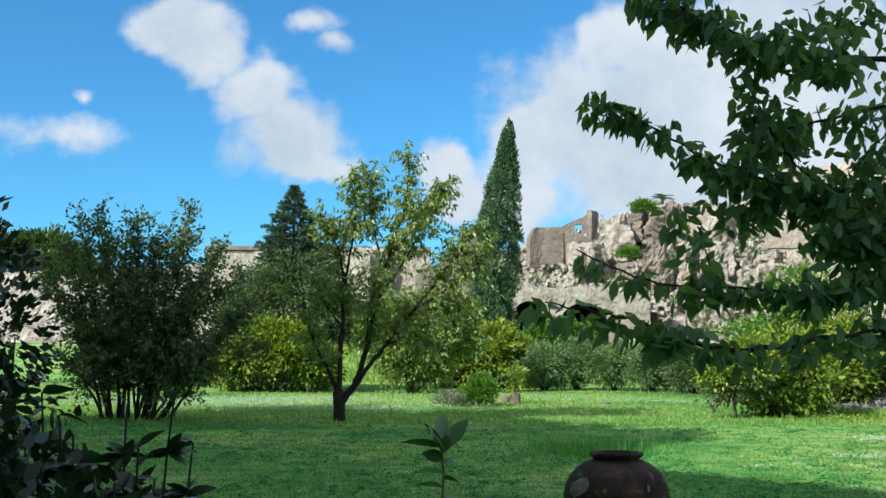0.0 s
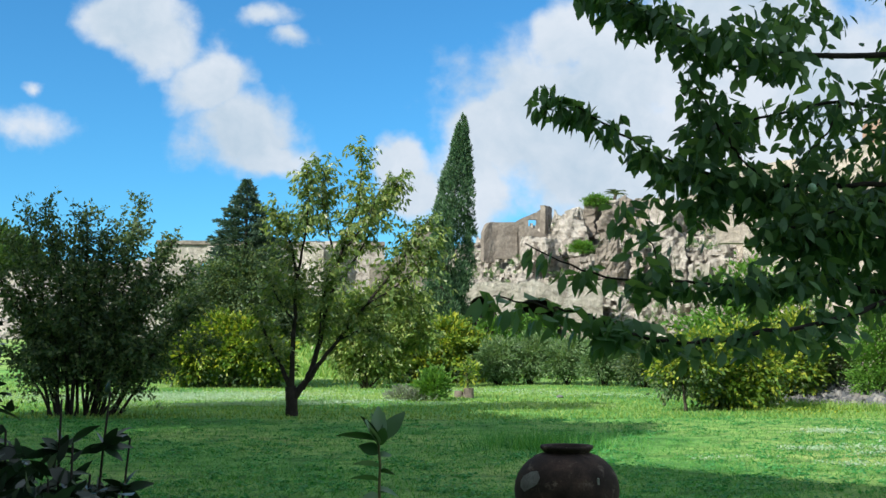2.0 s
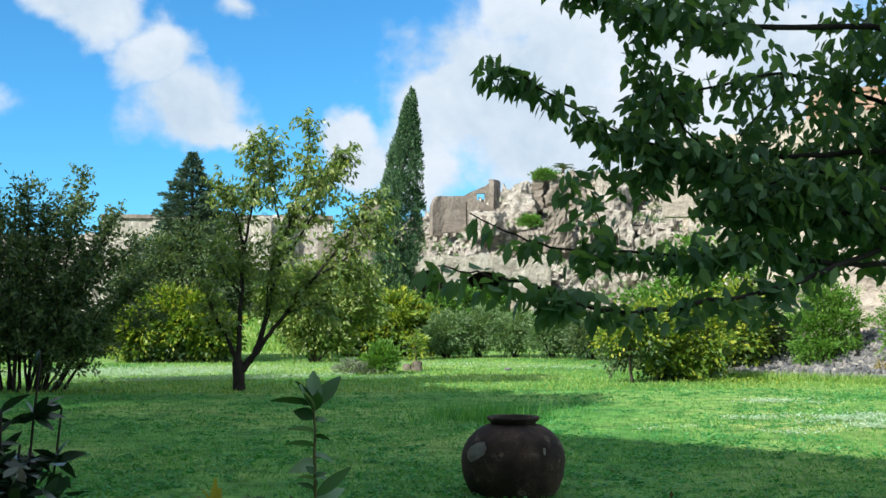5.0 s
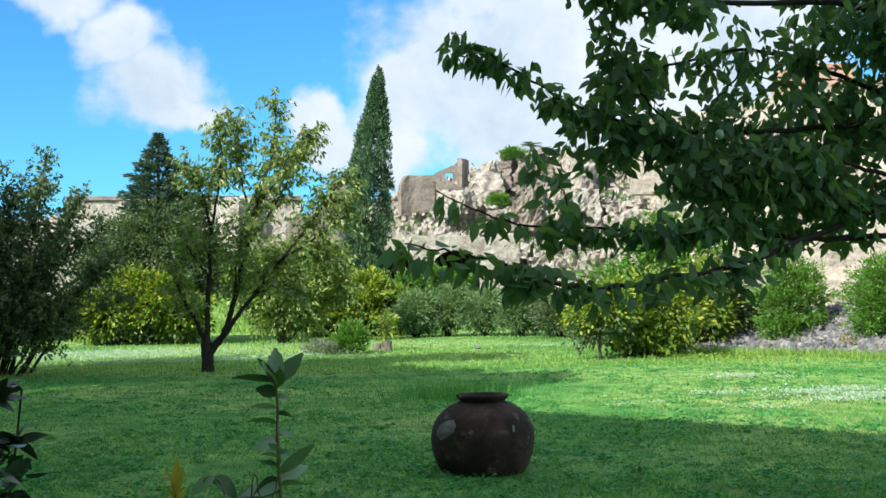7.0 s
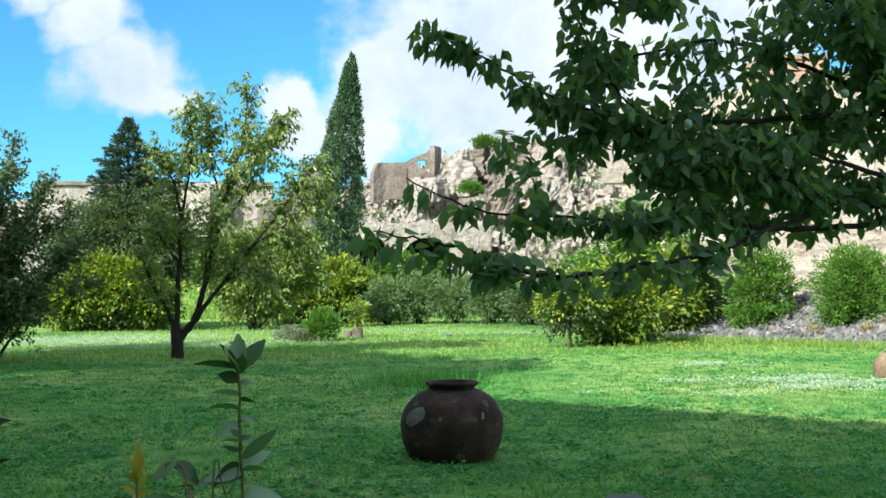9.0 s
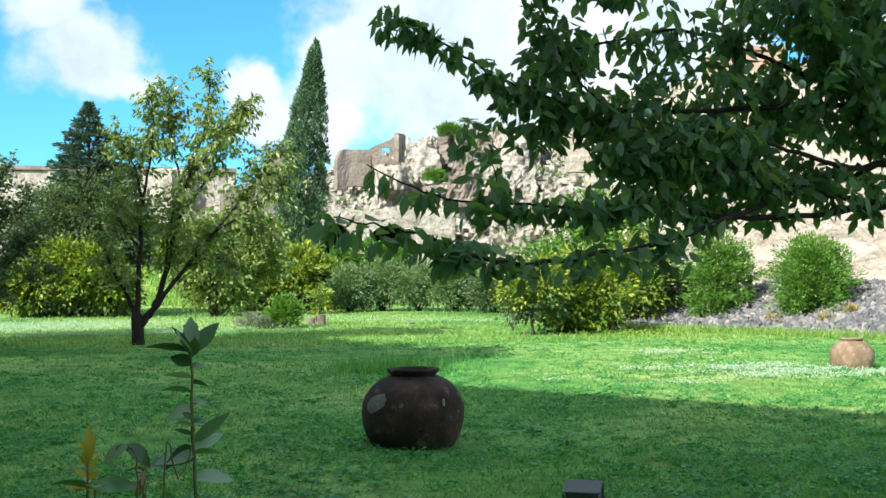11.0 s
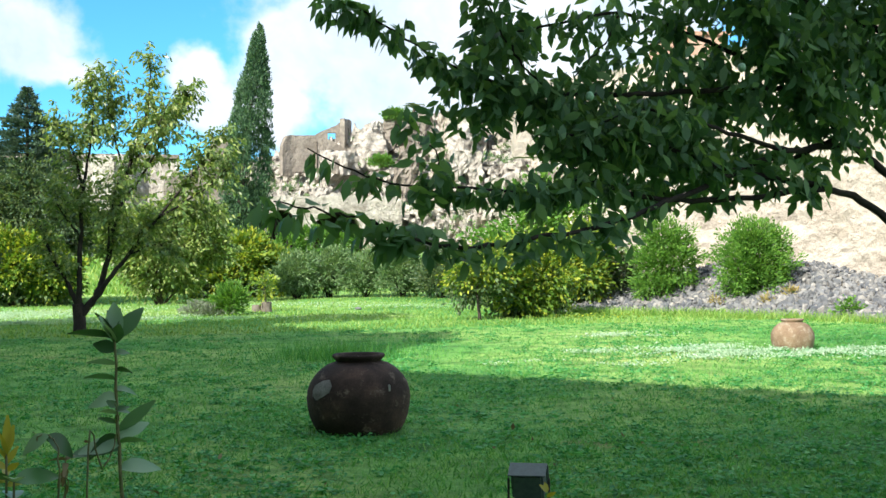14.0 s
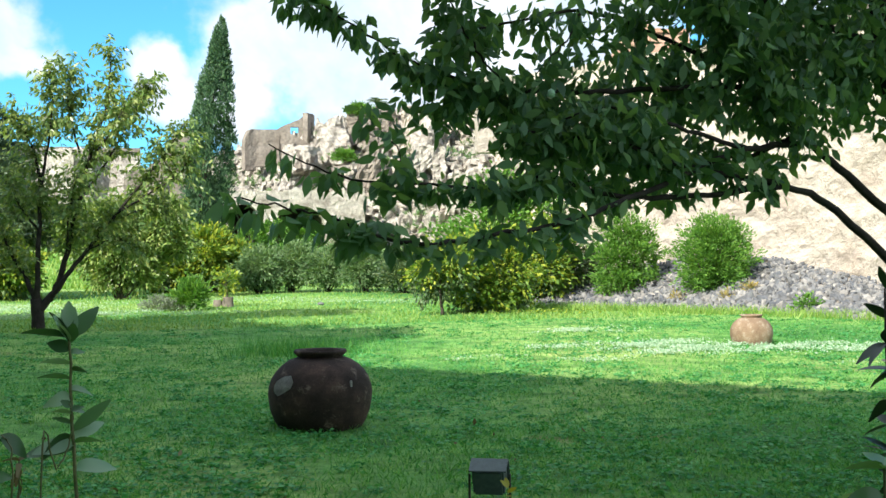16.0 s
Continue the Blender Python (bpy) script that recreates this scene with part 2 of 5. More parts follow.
def plain(name, col, rough=0.5, metal=0.0):
    m, nt, b, out = mat(name)
    n = noise_node(nt, 30, 5)
    c = ramp_node(nt, n.outputs[0], [(0.3, tuple(x * .75 for x in col)), (0.7, tuple(min(1, x * 1.2) for x in col))])
    nt.links.new(c.outputs[0], b.inputs["Base Color"])
    b.inputs["Roughness"].default_value, b.inputs["Metallic"].default_value = rough, metal
    return m


M["lampgrey"] = plain("grey_green_enamel", (.07, .10, .095), 0.5)
M["lampglass"] = plain("dusty_lamp_glass", (.35, .42, .42), 0.15)
M["fruit"] = plain("pale_green_fruit", (.25, .42, .26), 0.4)


def lawn_mat():
    m, nt, b, out = mat("lawn")
    big = noise_node(nt, 0.18, 6, 0.6)
    c = ramp_node(nt, big.outputs[0], [(0.30, (.055, .18, .05)), (0.45, (.135, .32, .08)), (0.6, (.27, .41, .125)), (0.75, (.40, .45, .18))])
    fine = noise_node(nt, 9, 8, 0.75)
    g = ramp_node(nt, fine.outputs[0], [(0.3, (.6, .65, .55)), (0.7, (1.35, 1.3, 1.2))])
    col = mix_rgb(nt, 1.0, c.outputs[0], g.outputs[0], "MULTIPLY")
    mid = noise_node(nt, 1.9, 7, 0.7)
    h = ramp_node(nt, mid.outputs[0], [(0.34, (.42, .52, .50)), (0.5, (1, 1, 1)), (0.66, (1.45, 1.30, 1.35))])
    col = mix_rgb(nt, 1.0, col, h.outputs[0], "MULTIPLY")
    soil = noise_node(nt, 0.32, 7, 0.7)
    f = ramp_node(nt, soil.outputs[0], [(0.60, (0, 0, 0)), (0.70, (.85, .85, .85))])
    col = mix_rgb(nt, f.outputs[0], col, (.27, .23, .10))
    nt.links.new(col, b.inputs["Base Color"])
    b.inputs["Roughness"].default_value = 0.9
    b.inputs["Specular IOR Level"].default_value = 0.15
    bump(nt, b, fine.outputs[0], 0.9, 0.06)
    return m


M["lawn"] = lawn_mat()


# ---- building helpers ----
rng = np.random.default_rng(7)


def mesh_from(name, verts, faces, material, smooth=False):
    me = bpy.data.meshes.new(name)
    me.from_pydata([tuple(v) for v in verts], [], faces)
    me.materials.append(material)
    if smooth:
        me.polygons.foreach_set("use_smooth", [True] * len(me.polygons))
    me.update()
    return me


def mesh_np(name, verts, nper, material, smooth=False):
    """A mesh of many like polygons, each with nper corners of its own."""
    verts = np.asarray(verts, dtype=np.float32).reshape(-1, 3)
    n = len(verts)
    me = bpy.data.meshes.new(name)
    me.vertices.add(n)
    me.vertices.foreach_set("co", verts.ravel())
    me.loops.add(n)
    me.loops.foreach_set("vertex_index", np.arange(n, dtype=np.int32))
    me.polygons.add(n // nper)
    me.polygons.foreach_set("loop_start", np.arange(0, n, nper, dtype=np.int32))
    me.polygons.foreach_set("loop_total", np.full(n // nper, nper, dtype=np.int32))
    me.materials.append(material)
    me.update(calc_edges=True)
    me.validate()
    return me


def part(name, me, parent=None, label="", kind=""):
    if isinstance(me, bmesh.types.BMesh):
        data = bpy.data.meshes.new(name)
        me.to_mesh(data)
        me.free()
        me = data
    ob = new(name, me)
    if parent is not None:
        ob.parent = parent
    return tagged(ob, label, kind=kind)


def thing(name, at, label, category, group="", kind=""):
    ob = new(name)
    ob.location = at
    return tagged(ob, label, category, group, kind)


def rnd(a, b):
    return float(rng.uniform(a, b))


def ground_z(x, y):
    return 0.02 * max(0.0, y - 11.0) + 0.05 * math.sin(x * 0.31 + 1.3) * math.sin(y * 0.23) * min(1, max(0, (y - 13) / 8))


def box(bm, lo, hi):
    r = bmesh.ops.create_cube(bm, size=1.0)
    for v in r["verts"]:
        v.co = [lo[i] + (v.co[i] + 0.5) * (hi[i] - lo[i]) for i in range(3)]
    return r["verts"]


def tube(points, radii, sides=7, wobble=0.0):
    """Verts and faces of a tapered tube along a line of points."""
    pts = [Vector(p) for p in points]
    verts, faces = [], []
    for i, p in enumerate(pts):
        d = (pts[min(i + 1, len(pts) - 1)] - pts[max(i - 1, 0)]).normalized()
        a = d.orthogonal().normalized()
        b = d.cross(a)
        for k in range(sides):
            w = 2 * math.pi * k / sides
            r = radii[i] * (1 + wobble * rnd(-1, 1))
            verts.append(p + (a * math.cos(w) + b * math.sin(w)) * r)
        if i:
            o = (i - 1) * sides
            faces += [(o + k, o + (k + 1) % sides, o + sides + (k + 1) % sides, o + sides + k) for k in range(sides)]
    faces.append(tuple(range(sides - 1, -1, -1)))
    faces.append(tuple(range(len(verts) - sides, len(verts))))
    return verts, faces


def curve_pts(points, steps=5, jitter=0.0):
    """A smooth line through the points (Catmull-Rom), a little crooked."""
    p = [Vector(q) for q in points]
    p = [p[0] * 2 - p[1], *p, p[-1] * 2 - p[-2]]
    out = []
    for i in range(1, len(p) - 2):
        for s in range(steps):
            t = s / steps
            q = 0.5 * ((2 * p[i]) + (p[i + 1] - p[i - 1]) * t + (2 * p[i - 1] - 5 * p[i] + 4 * p[i + 1] - p[i + 2]) * t * t
                       + (3 * p[i] - p[i - 1] - 3 * p[i + 1] + p[i + 2]) * t ** 3)
            if jitter and out:
                q = q + Vector((rnd(-1, 1), rnd(-1, 1), rnd(-1, 1))) * jitter
            out.append(q)
    out.append(p[-2])
    return out


def limb(name, points, r0, r1, material, parent, steps=5, jitter=0.01, sides=7):
    line = curve_pts(points, steps, jitter)
    n = len(line)
    radii = [r0 + (r1 - r0) * (i / (n - 1)) ** 0.8 for i in range(n)]
    v, f = tube(line, radii, sides, 0.08)
    part(name, mesh_from(name, v, f, material, True), parent)
    return line


def unit_rows(n):
    d = rng.normal(size=(n, 3))
    return d / np.linalg.norm(d, axis=1, keepdims=True)


def leaves_at(at, size, slim=0.45, droop=0.4, spread=0.35, fold=0.12, heads=None):
    """Pointed six-sided leaves at the rows of at, with random turns; their tips hang by droop."""
    n = len(at)
    along = unit_rows(n) if heads is None else heads + 0.6 * unit_rows(n)
    along[:, 2] -= droop
    along /= np.linalg.norm(along, axis=1, keepdims=True)
    side = np.cross(along, unit_rows(n))
    side /= np.linalg.norm(side, axis=1, keepdims=True) + 1e-9
    up = np.cross(side, along)
    ln = size * rng.uniform(1 - spread, 1 + spread, (n, 1))
    w = ln * slim * 0.5
    rows = [at, at + along * ln * .3 + side * w * .85 + up * ln * fold, at + along * ln * .62 + side * w * .8 + up * ln * fold * .8,
            at + along * ln - up * ln * fold * .6, at + along * ln * .62 - side * w * .8 + up * ln * fold * .8,
            at + along * ln * .3 - side * w * .85 + up * ln * fold]
    return np.stack(rows, axis=1)


def sprigs_at(at, size, slim=0.5, droop=0.2, heads=None, level=False):
    """Four-cornered leaves for foliage farther off."""
    n = len(at)
    along = unit_rows(n) if heads is None else heads + 0.55 * unit_rows(n)
    along[:, 2] -= droop
    along /= np.linalg.norm(along, axis=1, keepdims=True)
    side = np.cross(along, unit_rows(n))
    if level:
        along[:, 2] *= .3
        side[:, 2] *= .3
    side /= np.linalg.norm(side, axis=1, keepdims=True) + 1e-9
    ln = size * rng.uniform(.6, 1.4, (n, 1))
    w = ln * slim * .5
    return np.stack([at, at + along * ln * .5 + side * w, at + along * ln, at + along * ln * .5 - side * w], axis=1)


def in_clumps(clumps, n, shell=0.55, uneven=0.35):
    """Places in lumpy ellipsoids (x, y, z, rx, ry, rz), more of them towards the outside, gathered in tufts."""
    vol = np.array([c[3] * c[4] * c[5] for c in clumps]) ** 0.75
    which = rng.choice(len(clumps), n, p=vol / vol.sum())
    c = np.array(clumps, float)[which]
    d = unit_rows(n)
    r = rng.uniform(shell ** 3, 1, n) ** (1 / 3)
    seed = c[:, :1] * 3.1
    lump = 1 + uneven * (np.sin(d[:, :1] * 5 + seed) * np.sin(d[:, 1:2] * 6 + seed * 2) + 0.6 * np.sin(d[:, 2:3] * 9 + seed))
    return c[:, :3] + d * r[:, None] * lump * c[:, 3:6], d


def tufts(at, d, per, reach):
    """Each place becomes a twig's tuft of leaves."""
    n = len(at)
    big = np.repeat(at, per, axis=0)
    dd = np.repeat(d, per, axis=0)
    big = big + unit_rows(n * per) * reach * rng.uniform(0, 1, (n * per, 1)) + dd * reach * rng.uniform(-.5, 1, (n * per, 1))
    return big, dd


def foliage(name, clumps, n, per, reach, size, material, parent, slim=0.5, droop=0.2, shell=0.5, uneven=0.35, fine=False):
    at, d = in_clumps(clumps, n, shell, uneven)
    at, d = tufts(at, d, per, reach)
    v = leaves_at(at, size, slim, droop, heads=d) if fine else sprigs_at(at, size, slim, droop, heads=d)
    return part(name, mesh_np(name, v, 6 if fine else 4, material), parent, kind="stuff")


def twiggy(parent, lines, per_m, length, leaf_mat_key, bark, leaf, slim, droop, gap, begin=.3, up=.3, along=.6, sag=.15, r=.005, per_node=2, taper=.45, fine=True, spread=.03):
    """Thin twigs that leave the given branches, with leaves set along each twig."""
    vs, fs, at, heads = [], [], [], []
    for line in lines:
        n = len(line)
        total = sum((b - a).length for a, b in zip(line, line[1:]))
        for _ in range(max(1, int(total * per_m))):
            s = begin + (1 - begin) * rnd(0, 1)
            k = min(n - 2, int(s * (n - 1)))
            q = line[k].lerp(line[k + 1], s * (n - 1) - k)
            run = (line[k + 1] - line[k]).normalized()
            d = (Vector((rnd(-1, 1), rnd(-1, 1), rnd(-1, 1))).normalized() + run * along + Vector((0, 0, up))).normalized()
            ln = length * rnd(.45, 1.25) * (1 - taper * s)
            pts = [q, q + d * ln * .5 + Vector((rnd(-1, 1), rnd(-1, 1), rnd(-1, 1))) * ln * .06, q + d * ln - Vector((0, 0, sag * ln))]
            v, f = tube(pts, [r, r * .7, r * .3], 3)
            o = len(vs)
            vs += v
            fs += [tuple(i + o for i in g) for g in f]
            side = d.orthogonal().normalized()
            m = max(2, int(ln / gap))
            for j in range(m):
                u = (j + .7) / m
                p = pts[0].lerp(pts[1], u * 2) if u < .5 else pts[1].lerp(pts[2], u * 2 - 1)
                for w in range(per_node):
                    a = rnd(0, 6.28)
                    h = d * .55 + Matrix.Rotation(a, 3, d) @ side
                    at.append(tuple(p + Vector((rnd(-1, 1), rnd(-1, 1), rnd(-1, 1))) * spread))
                    heads.append(tuple(h))
    part("twig_growth", mesh_from("twig_growth", vs, fs, M[bark]), parent, kind="stuff")
    at, heads = np.array(at), np.array(heads)
    v = leaves_at(at, leaf, slim, droop, .35, .08, heads) if fine else sprigs_at(at, leaf, slim, droop, heads)
    return part("foliage", mesh_np("foliage", v, 6 if fine else 4, M[leaf_mat_key]), parent, kind="stuff")


# ---- ground ----
def build_ground():
    xs = np.concatenate([np.linspace(-4000, -90, 8), np.linspace(-80, 80, 81), np.linspace(90, 4000, 8)])
    ys = np.concatenate([np.linspace(-4000, -40, 8), np.linspace(-30, 70, 101), np.linspace(80, 4000, 12)])
    verts, faces = [], []
    for y in ys:
        for x in xs:
            z = ground_z(x, min(y, 110))
            if abs(x) < 90 and 5 < y < 70:
                z += 0.02 * noise.noise((x * .7, y * .7, 0))
            verts.append((x, y, z))
    w = len(xs)
    for j in range(len(ys) - 1):
        for i in range(w - 1):
            faces.append((j * w + i, j * w + i + 1, (j + 1) * w + i + 1, (j + 1) * w + i))
    part("ground", mesh_from("ground", verts, faces, M["lawn"], True), None, "green lawn sloping gently up to shrubs and ruins", "structure")
    bpy.data.objects["ground"]["category"] = "lawn"


build_ground()


def scatter(n, x0, x1, y0, y1, power=1.0):
    """Places on the lawn, closer together towards the path, within the wedge that the walk sees."""
    y = y0 + (y1 - y0) * rng.uniform(0, 1, n) ** power
    x = rng.uniform(x0, x1, n) * (y + 2.0)
    z = np.array([ground_z(a, b) for a, b in zip(x, y)])
    return np.stack([x, y, z], axis=1)


def blades(at, h, w, lean=0.5):
    n = len(at)
    a = rng.uniform(0, 2 * np.pi, n)
    side = np.stack([np.cos(a), np.sin(a), np.zeros(n)], axis=1)
    hh = h * rng.uniform(.5, 1.4, (n, 1))
    tip = at + np.concatenate([rng.normal(0, lean, (n, 2)) * hh, hh], axis=1)
    ww = w * rng.uniform(.6, 1.4, (n, 1))
    return np.stack([at - side * ww, at + side * ww, tip], axis=1)


def build_grass():
    at = scatter(230000, -.55, .80, 3.2, 34, 1.8)
    at = at[(np.sin(at[:, 0] * 1.3) * np.sin(at[:, 1] * 1.1 + 1) + rng.normal(0, .6, len(at))) > -0.7]
    near = np.stack([rng.uniform(-9, 11, 60000), rng.uniform(-6, 6, 60000), np.zeros(60000)], axis=1)
    at = np.concatenate([at, near])
    part("grass", mesh_np("grass", blades(at, 0.055, 0.006, 0.7), 3, M["grass"]), None, "short fresh green lawn grass", "stuff")["category"] = "grass"
    far = scatter(60000, -.6, .85, 26, 62, 1.2)
    part("grass", mesh_np("grass", blades(far, 0.09, 0.018, 0.5), 3, M["grass_far"]), None, "longer green grass before the shrubs", "stuff")["category"] = "grass"
    c = scatter(60000, -.55, .80, 3.2, 20, 1.6)
    keep = np.sin(c[:, 0] * 2.1 + .5) * np.sin(c[:, 1] * 1.7) + rng.normal(0, .35, len(c)) > 0.1
    c = c[keep]
    c[:, 2] += rng.uniform(.015, .05, len(c))
    part("clover", mesh_np("clover", sprigs_at(c, 0.04, 0.9, -0.2, level=True), 4, M["clover"]), None, "low clover leaves mixed in the lawn", "stuff")["category"] = "clover"
    # low cushions of clover and weeds, which break up the lawn
    c = scatter(6500, -.5, .78, 3.4, 26, 1.25)
    c = c[np.sin(c[:, 0] * 1.1 + 2) * np.sin(c[:, 1] * .9) + rng.normal(0, .5, len(c)) > -0.35]
    rad = rng.uniform(.06, .26, (len(c), 1))
    per = 24
    d = unit_rows(len(c) * per)
    d[:, 2] = np.abs(d[:, 2])
    q = np.repeat(c, per, axis=0) + d * np.repeat(rad, per, axis=0) * rng.uniform(.3, 1, (len(c) * per, 1)) * (1, 1, .38)
    part("weed_cushions", mesh_np("weed_cushions", sprigs_at(q, 0.05, 0.8, -0.2, level=True), 4, M["clover"]), None, "uneven low cushions of weeds in the lawn", "stuff")["category"] = "weeds"
    # drifts of small white flowers
    rows = []
    for x, y, rx, ry, n in ((9.3, 17.8, 1.1, 1.0, 6500), (11.6, 17.0, 1.6, .6, 5000), (7.6, 18.6, .9, .35, 500), (9.0, 21.6, .9, .6, 900),
                            (13.3, 16.6, 1.4, .5, 900), (7.0, 16.4, .7, .25, 300), (5.6, 17.2, .6, .2, 200), (8.0, 36, 4, 1.2, 1500), (3.0, 38, 4, 1.4, 1300),
                            (-7.0, 35, 4.5, 2.4, 26000), (-4.0, 30.6, 3.0, .6, 6000), (-2.0, 31.5, 2.6, .7, 2000), (1.0, 30.3, 2.0, .5, 1300), (12.5, 14.6, 1.6, .4, 700)):
        k = np.stack([rng.normal(x, rx * .55, n), rng.normal(y, ry * .55, n), np.zeros(n)], axis=1)
        k = k[np.sin(k[:, 0] * 3.1 + x) * np.sin(k[:, 1] * 5.3 + k[:, 0]) + rng.normal(0, .3, len(k)) > 0.25]
        k[:, 2] = [ground_z(a, b) + (rnd(.03, .08) if b < 26 else rnd(.06, .13)) for a, b in k[:, :2]]
        rows.append(k)
    k = np.concatenate(rows)
    part("white_flowers", mesh_np("white_flowers", sprigs_at(np.repeat(k, 2, axis=0) + rng.normal(0, .05, (len(k) * 2, 3)) * (1, 1, .1), 0.030, 0.9, -0.1), 4, M["petal"]), None, "drifts of tiny white flowers in the grass", "stuff")["category"] = "flowers"
    # yellow flowers below the golden shrub
    k = np.stack([rng.normal(10.6, .7, 420), rng.normal(28.3, .35, 420), np.zeros(420)], axis=1)
    k[:, 2] = [ground_z(a, b) + rnd(.03, .16) for a, b in k[:, :2]]
    part("yellow_flowers", mesh_np("yellow_flowers", sprigs_at(k, .06, .8, -.1), 4, M["yellow"]), None, "small yellow flowers in the grass by the shrub", "stuff")["category"] = "flowers"
    # tall seeded grass behind the large jar
    t = np.stack([rng.normal(2.7, .8, 900), rng.normal(19.6, .6, 900), np.zeros(900)], axis=1)
    t[:, 2] = [ground_z(a, b) for a, b in t[:, :2]]
    part("tall_grass", mesh_np("tall_grass", blades(t, 0.32, 0.006, 0.35), 3, M["grass"]), None, "loose patch of taller seeding grass", "stuff")["category"] = "grass"
    t = np.stack([rng.uniform(9.5, 18, 5000), np.zeros(5000), np.zeros(5000)], axis=1)
    t[:, 1] = 32.0 - (t[:, 0] - 12) * 1.35 + rng.normal(-1.3, .5, 5000)
    t[:, 2] = [ground_z(a, b) for a, b in t[:, :2]]
    part("tall_grass", mesh_np("tall_grass", blades(t, 0.22, 0.012, 0.4), 3, M["grass_far"]), None, "unmown grass fringe below the stone heap", "stuff")["category"] = "grass"
    # fallen leaves on the shaded lawn
    at = scatter(60, -.3, .6, 4.5, 13, 1.0)
    at[:, 2] += .035
    part("fallen_leaves", mesh_np("fallen_leaves", leaves_at(at, .06, .6, 0.1), 6, M["dry"]), None, "scattered brown fallen leaves on the lawn", "stuff")["category"] = "leaves"


build_grass()


# ---- jars ----
def lathe(profile, sides=56, dent=0.0):
    bm = bmesh.new()
    rings = []
    for r, z in profile:
        ring = []
        for k in range(sides):
            a = 2 * math.pi * k / sides
            q = r * (1 + dent * noise.noise((math.cos(a) * 1.5, math.sin(a) * 1.5, z * 2.0)))
            ring.append(bm.verts.new((q * math.cos(a), q * math.sin(a), z)))
        rings.append(ring)
    for a, b in zip(rings, rings[1:]):
        for k in range(sides):
            f = bm.faces.new((a[k], a[(k + 1) % sides], b[(k + 1) % sides], b[k]))
            f.smooth = True
    bm.faces.new(list(reversed(rings[0])))
    bm.faces.new(rings[-1])
    return bm


def jar(at, w, h, neck, body_mat, label, patch=False):
    j = thing("storage_jar", at, label, "jar", "ancient storage jars")
    prof = [(w * .70, -.03), (w * .78, .0), (w * .88, h * .10), (w * .95, h * .22), (w * .985, h * .34), (w, h * .44), (w * .985, h * .54), (w * .935, h * .64),
            (w * .85, h * .73), (w * .73, h * .81), (w * .60, h * .87), (neck * .96, h * .905)]
    b = lathe(prof, 64, 0.02)
    me = bpy.data.meshes.new("body")
    b.to_mesh(me)
    b.free()
    me.materials.append(body_mat)
    body = part("body", me, j)
    rim = lathe([(neck * .93, h * .88), (neck * .94, h * .915), (neck * 1.04, h * .945), (neck * 1.10, h * .965), (neck * 1.11, h * .985), (neck * 1.06, h),
                 (neck * .90, h * .995), (neck * .80, h * .95), (neck * .78, h * .80)], 64, 0.015)
    me = bpy.data.meshes.new("rim")
    rim.to_mesh(me)
    rim.free()
    me.materials.append(body_mat)
    part("rim", me, j, "flared rim round the dark mouth")
    if patch:
        bm = bmesh.new()

        def on_body(deg, share):
            for q in range(len(prof) - 1):
                if prof[q][1] <= share * h <= prof[q + 1][1]:
                    f = (share * h - prof[q][1]) / (prof[q + 1][1] - prof[q][1])
                    r = prof[q][0] + f * (prof[q + 1][0] - prof[q][0])
            g = math.radians(deg)
            return Vector(((r + .010) * math.cos(g), (r + .010) * math.sin(g), share * h))
        outline = [(-158, .50), (-150, .455), (-141, .50), (-132, .56), (-130, .64), (-136, .715), (-146, .70), (-157, .64), (-160, .57)]
        rings = []
        for k in range(5):
            s = 1 - k / 5
            rings.append([bm.verts.new(on_body(-146 + (u + 146) * s, .59 + (v - .59) * s)) for u, v in outline])
        for ra, rb in zip(rings, rings[1:]):
            for i in range(len(outline)):
                j2 = (i + 1) % len(outline)
                bm.faces.new((ra[i], ra[j2], rb[j2], rb[i]))
        bm.faces.new(rings[-1])
        bmesh.ops.solidify(bm, geom=bm.faces[:], thickness=.02)
        me = bpy.data.meshes.new("repair_patch")
        bm.to_mesh(me)
        bm.free()
        me.materials.append(M["mortar"])
        part("repair_patch", me, body, "pale grey mortar patch")
        bm = bmesh.new()
        v = box(bm, (-.012, -.014, -.035), (.012, .014, .035))
        bmesh.ops.bevel(bm, geom=bm.edges[:], offset=.006, segments=1, affect="EDGES")
        a = math.radians(-62)
        for q in bm.verts:
            q.co += Vector((w * .955 * math.cos(a), w * .955 * math.sin(a), h * .60))
        me = bpy.data.meshes.new("chip")
        bm.to_mesh(me)
        bm.free()
        me.materials.append(M["mortar"])
        part("chip", me, body, "small pale chip in the clay")
    return j


jar((2.03, 11.40, 0.0), .545, .815, .252, M["jar"], "dark weathered terracotta storage jar with grey mortar patch on shaded lawn", True)
jar((11.0, 18.15, 0.12), .39, .60, .185, M["jar2"], "pale sunlit terracotta storage jar standing on flowery lawn")


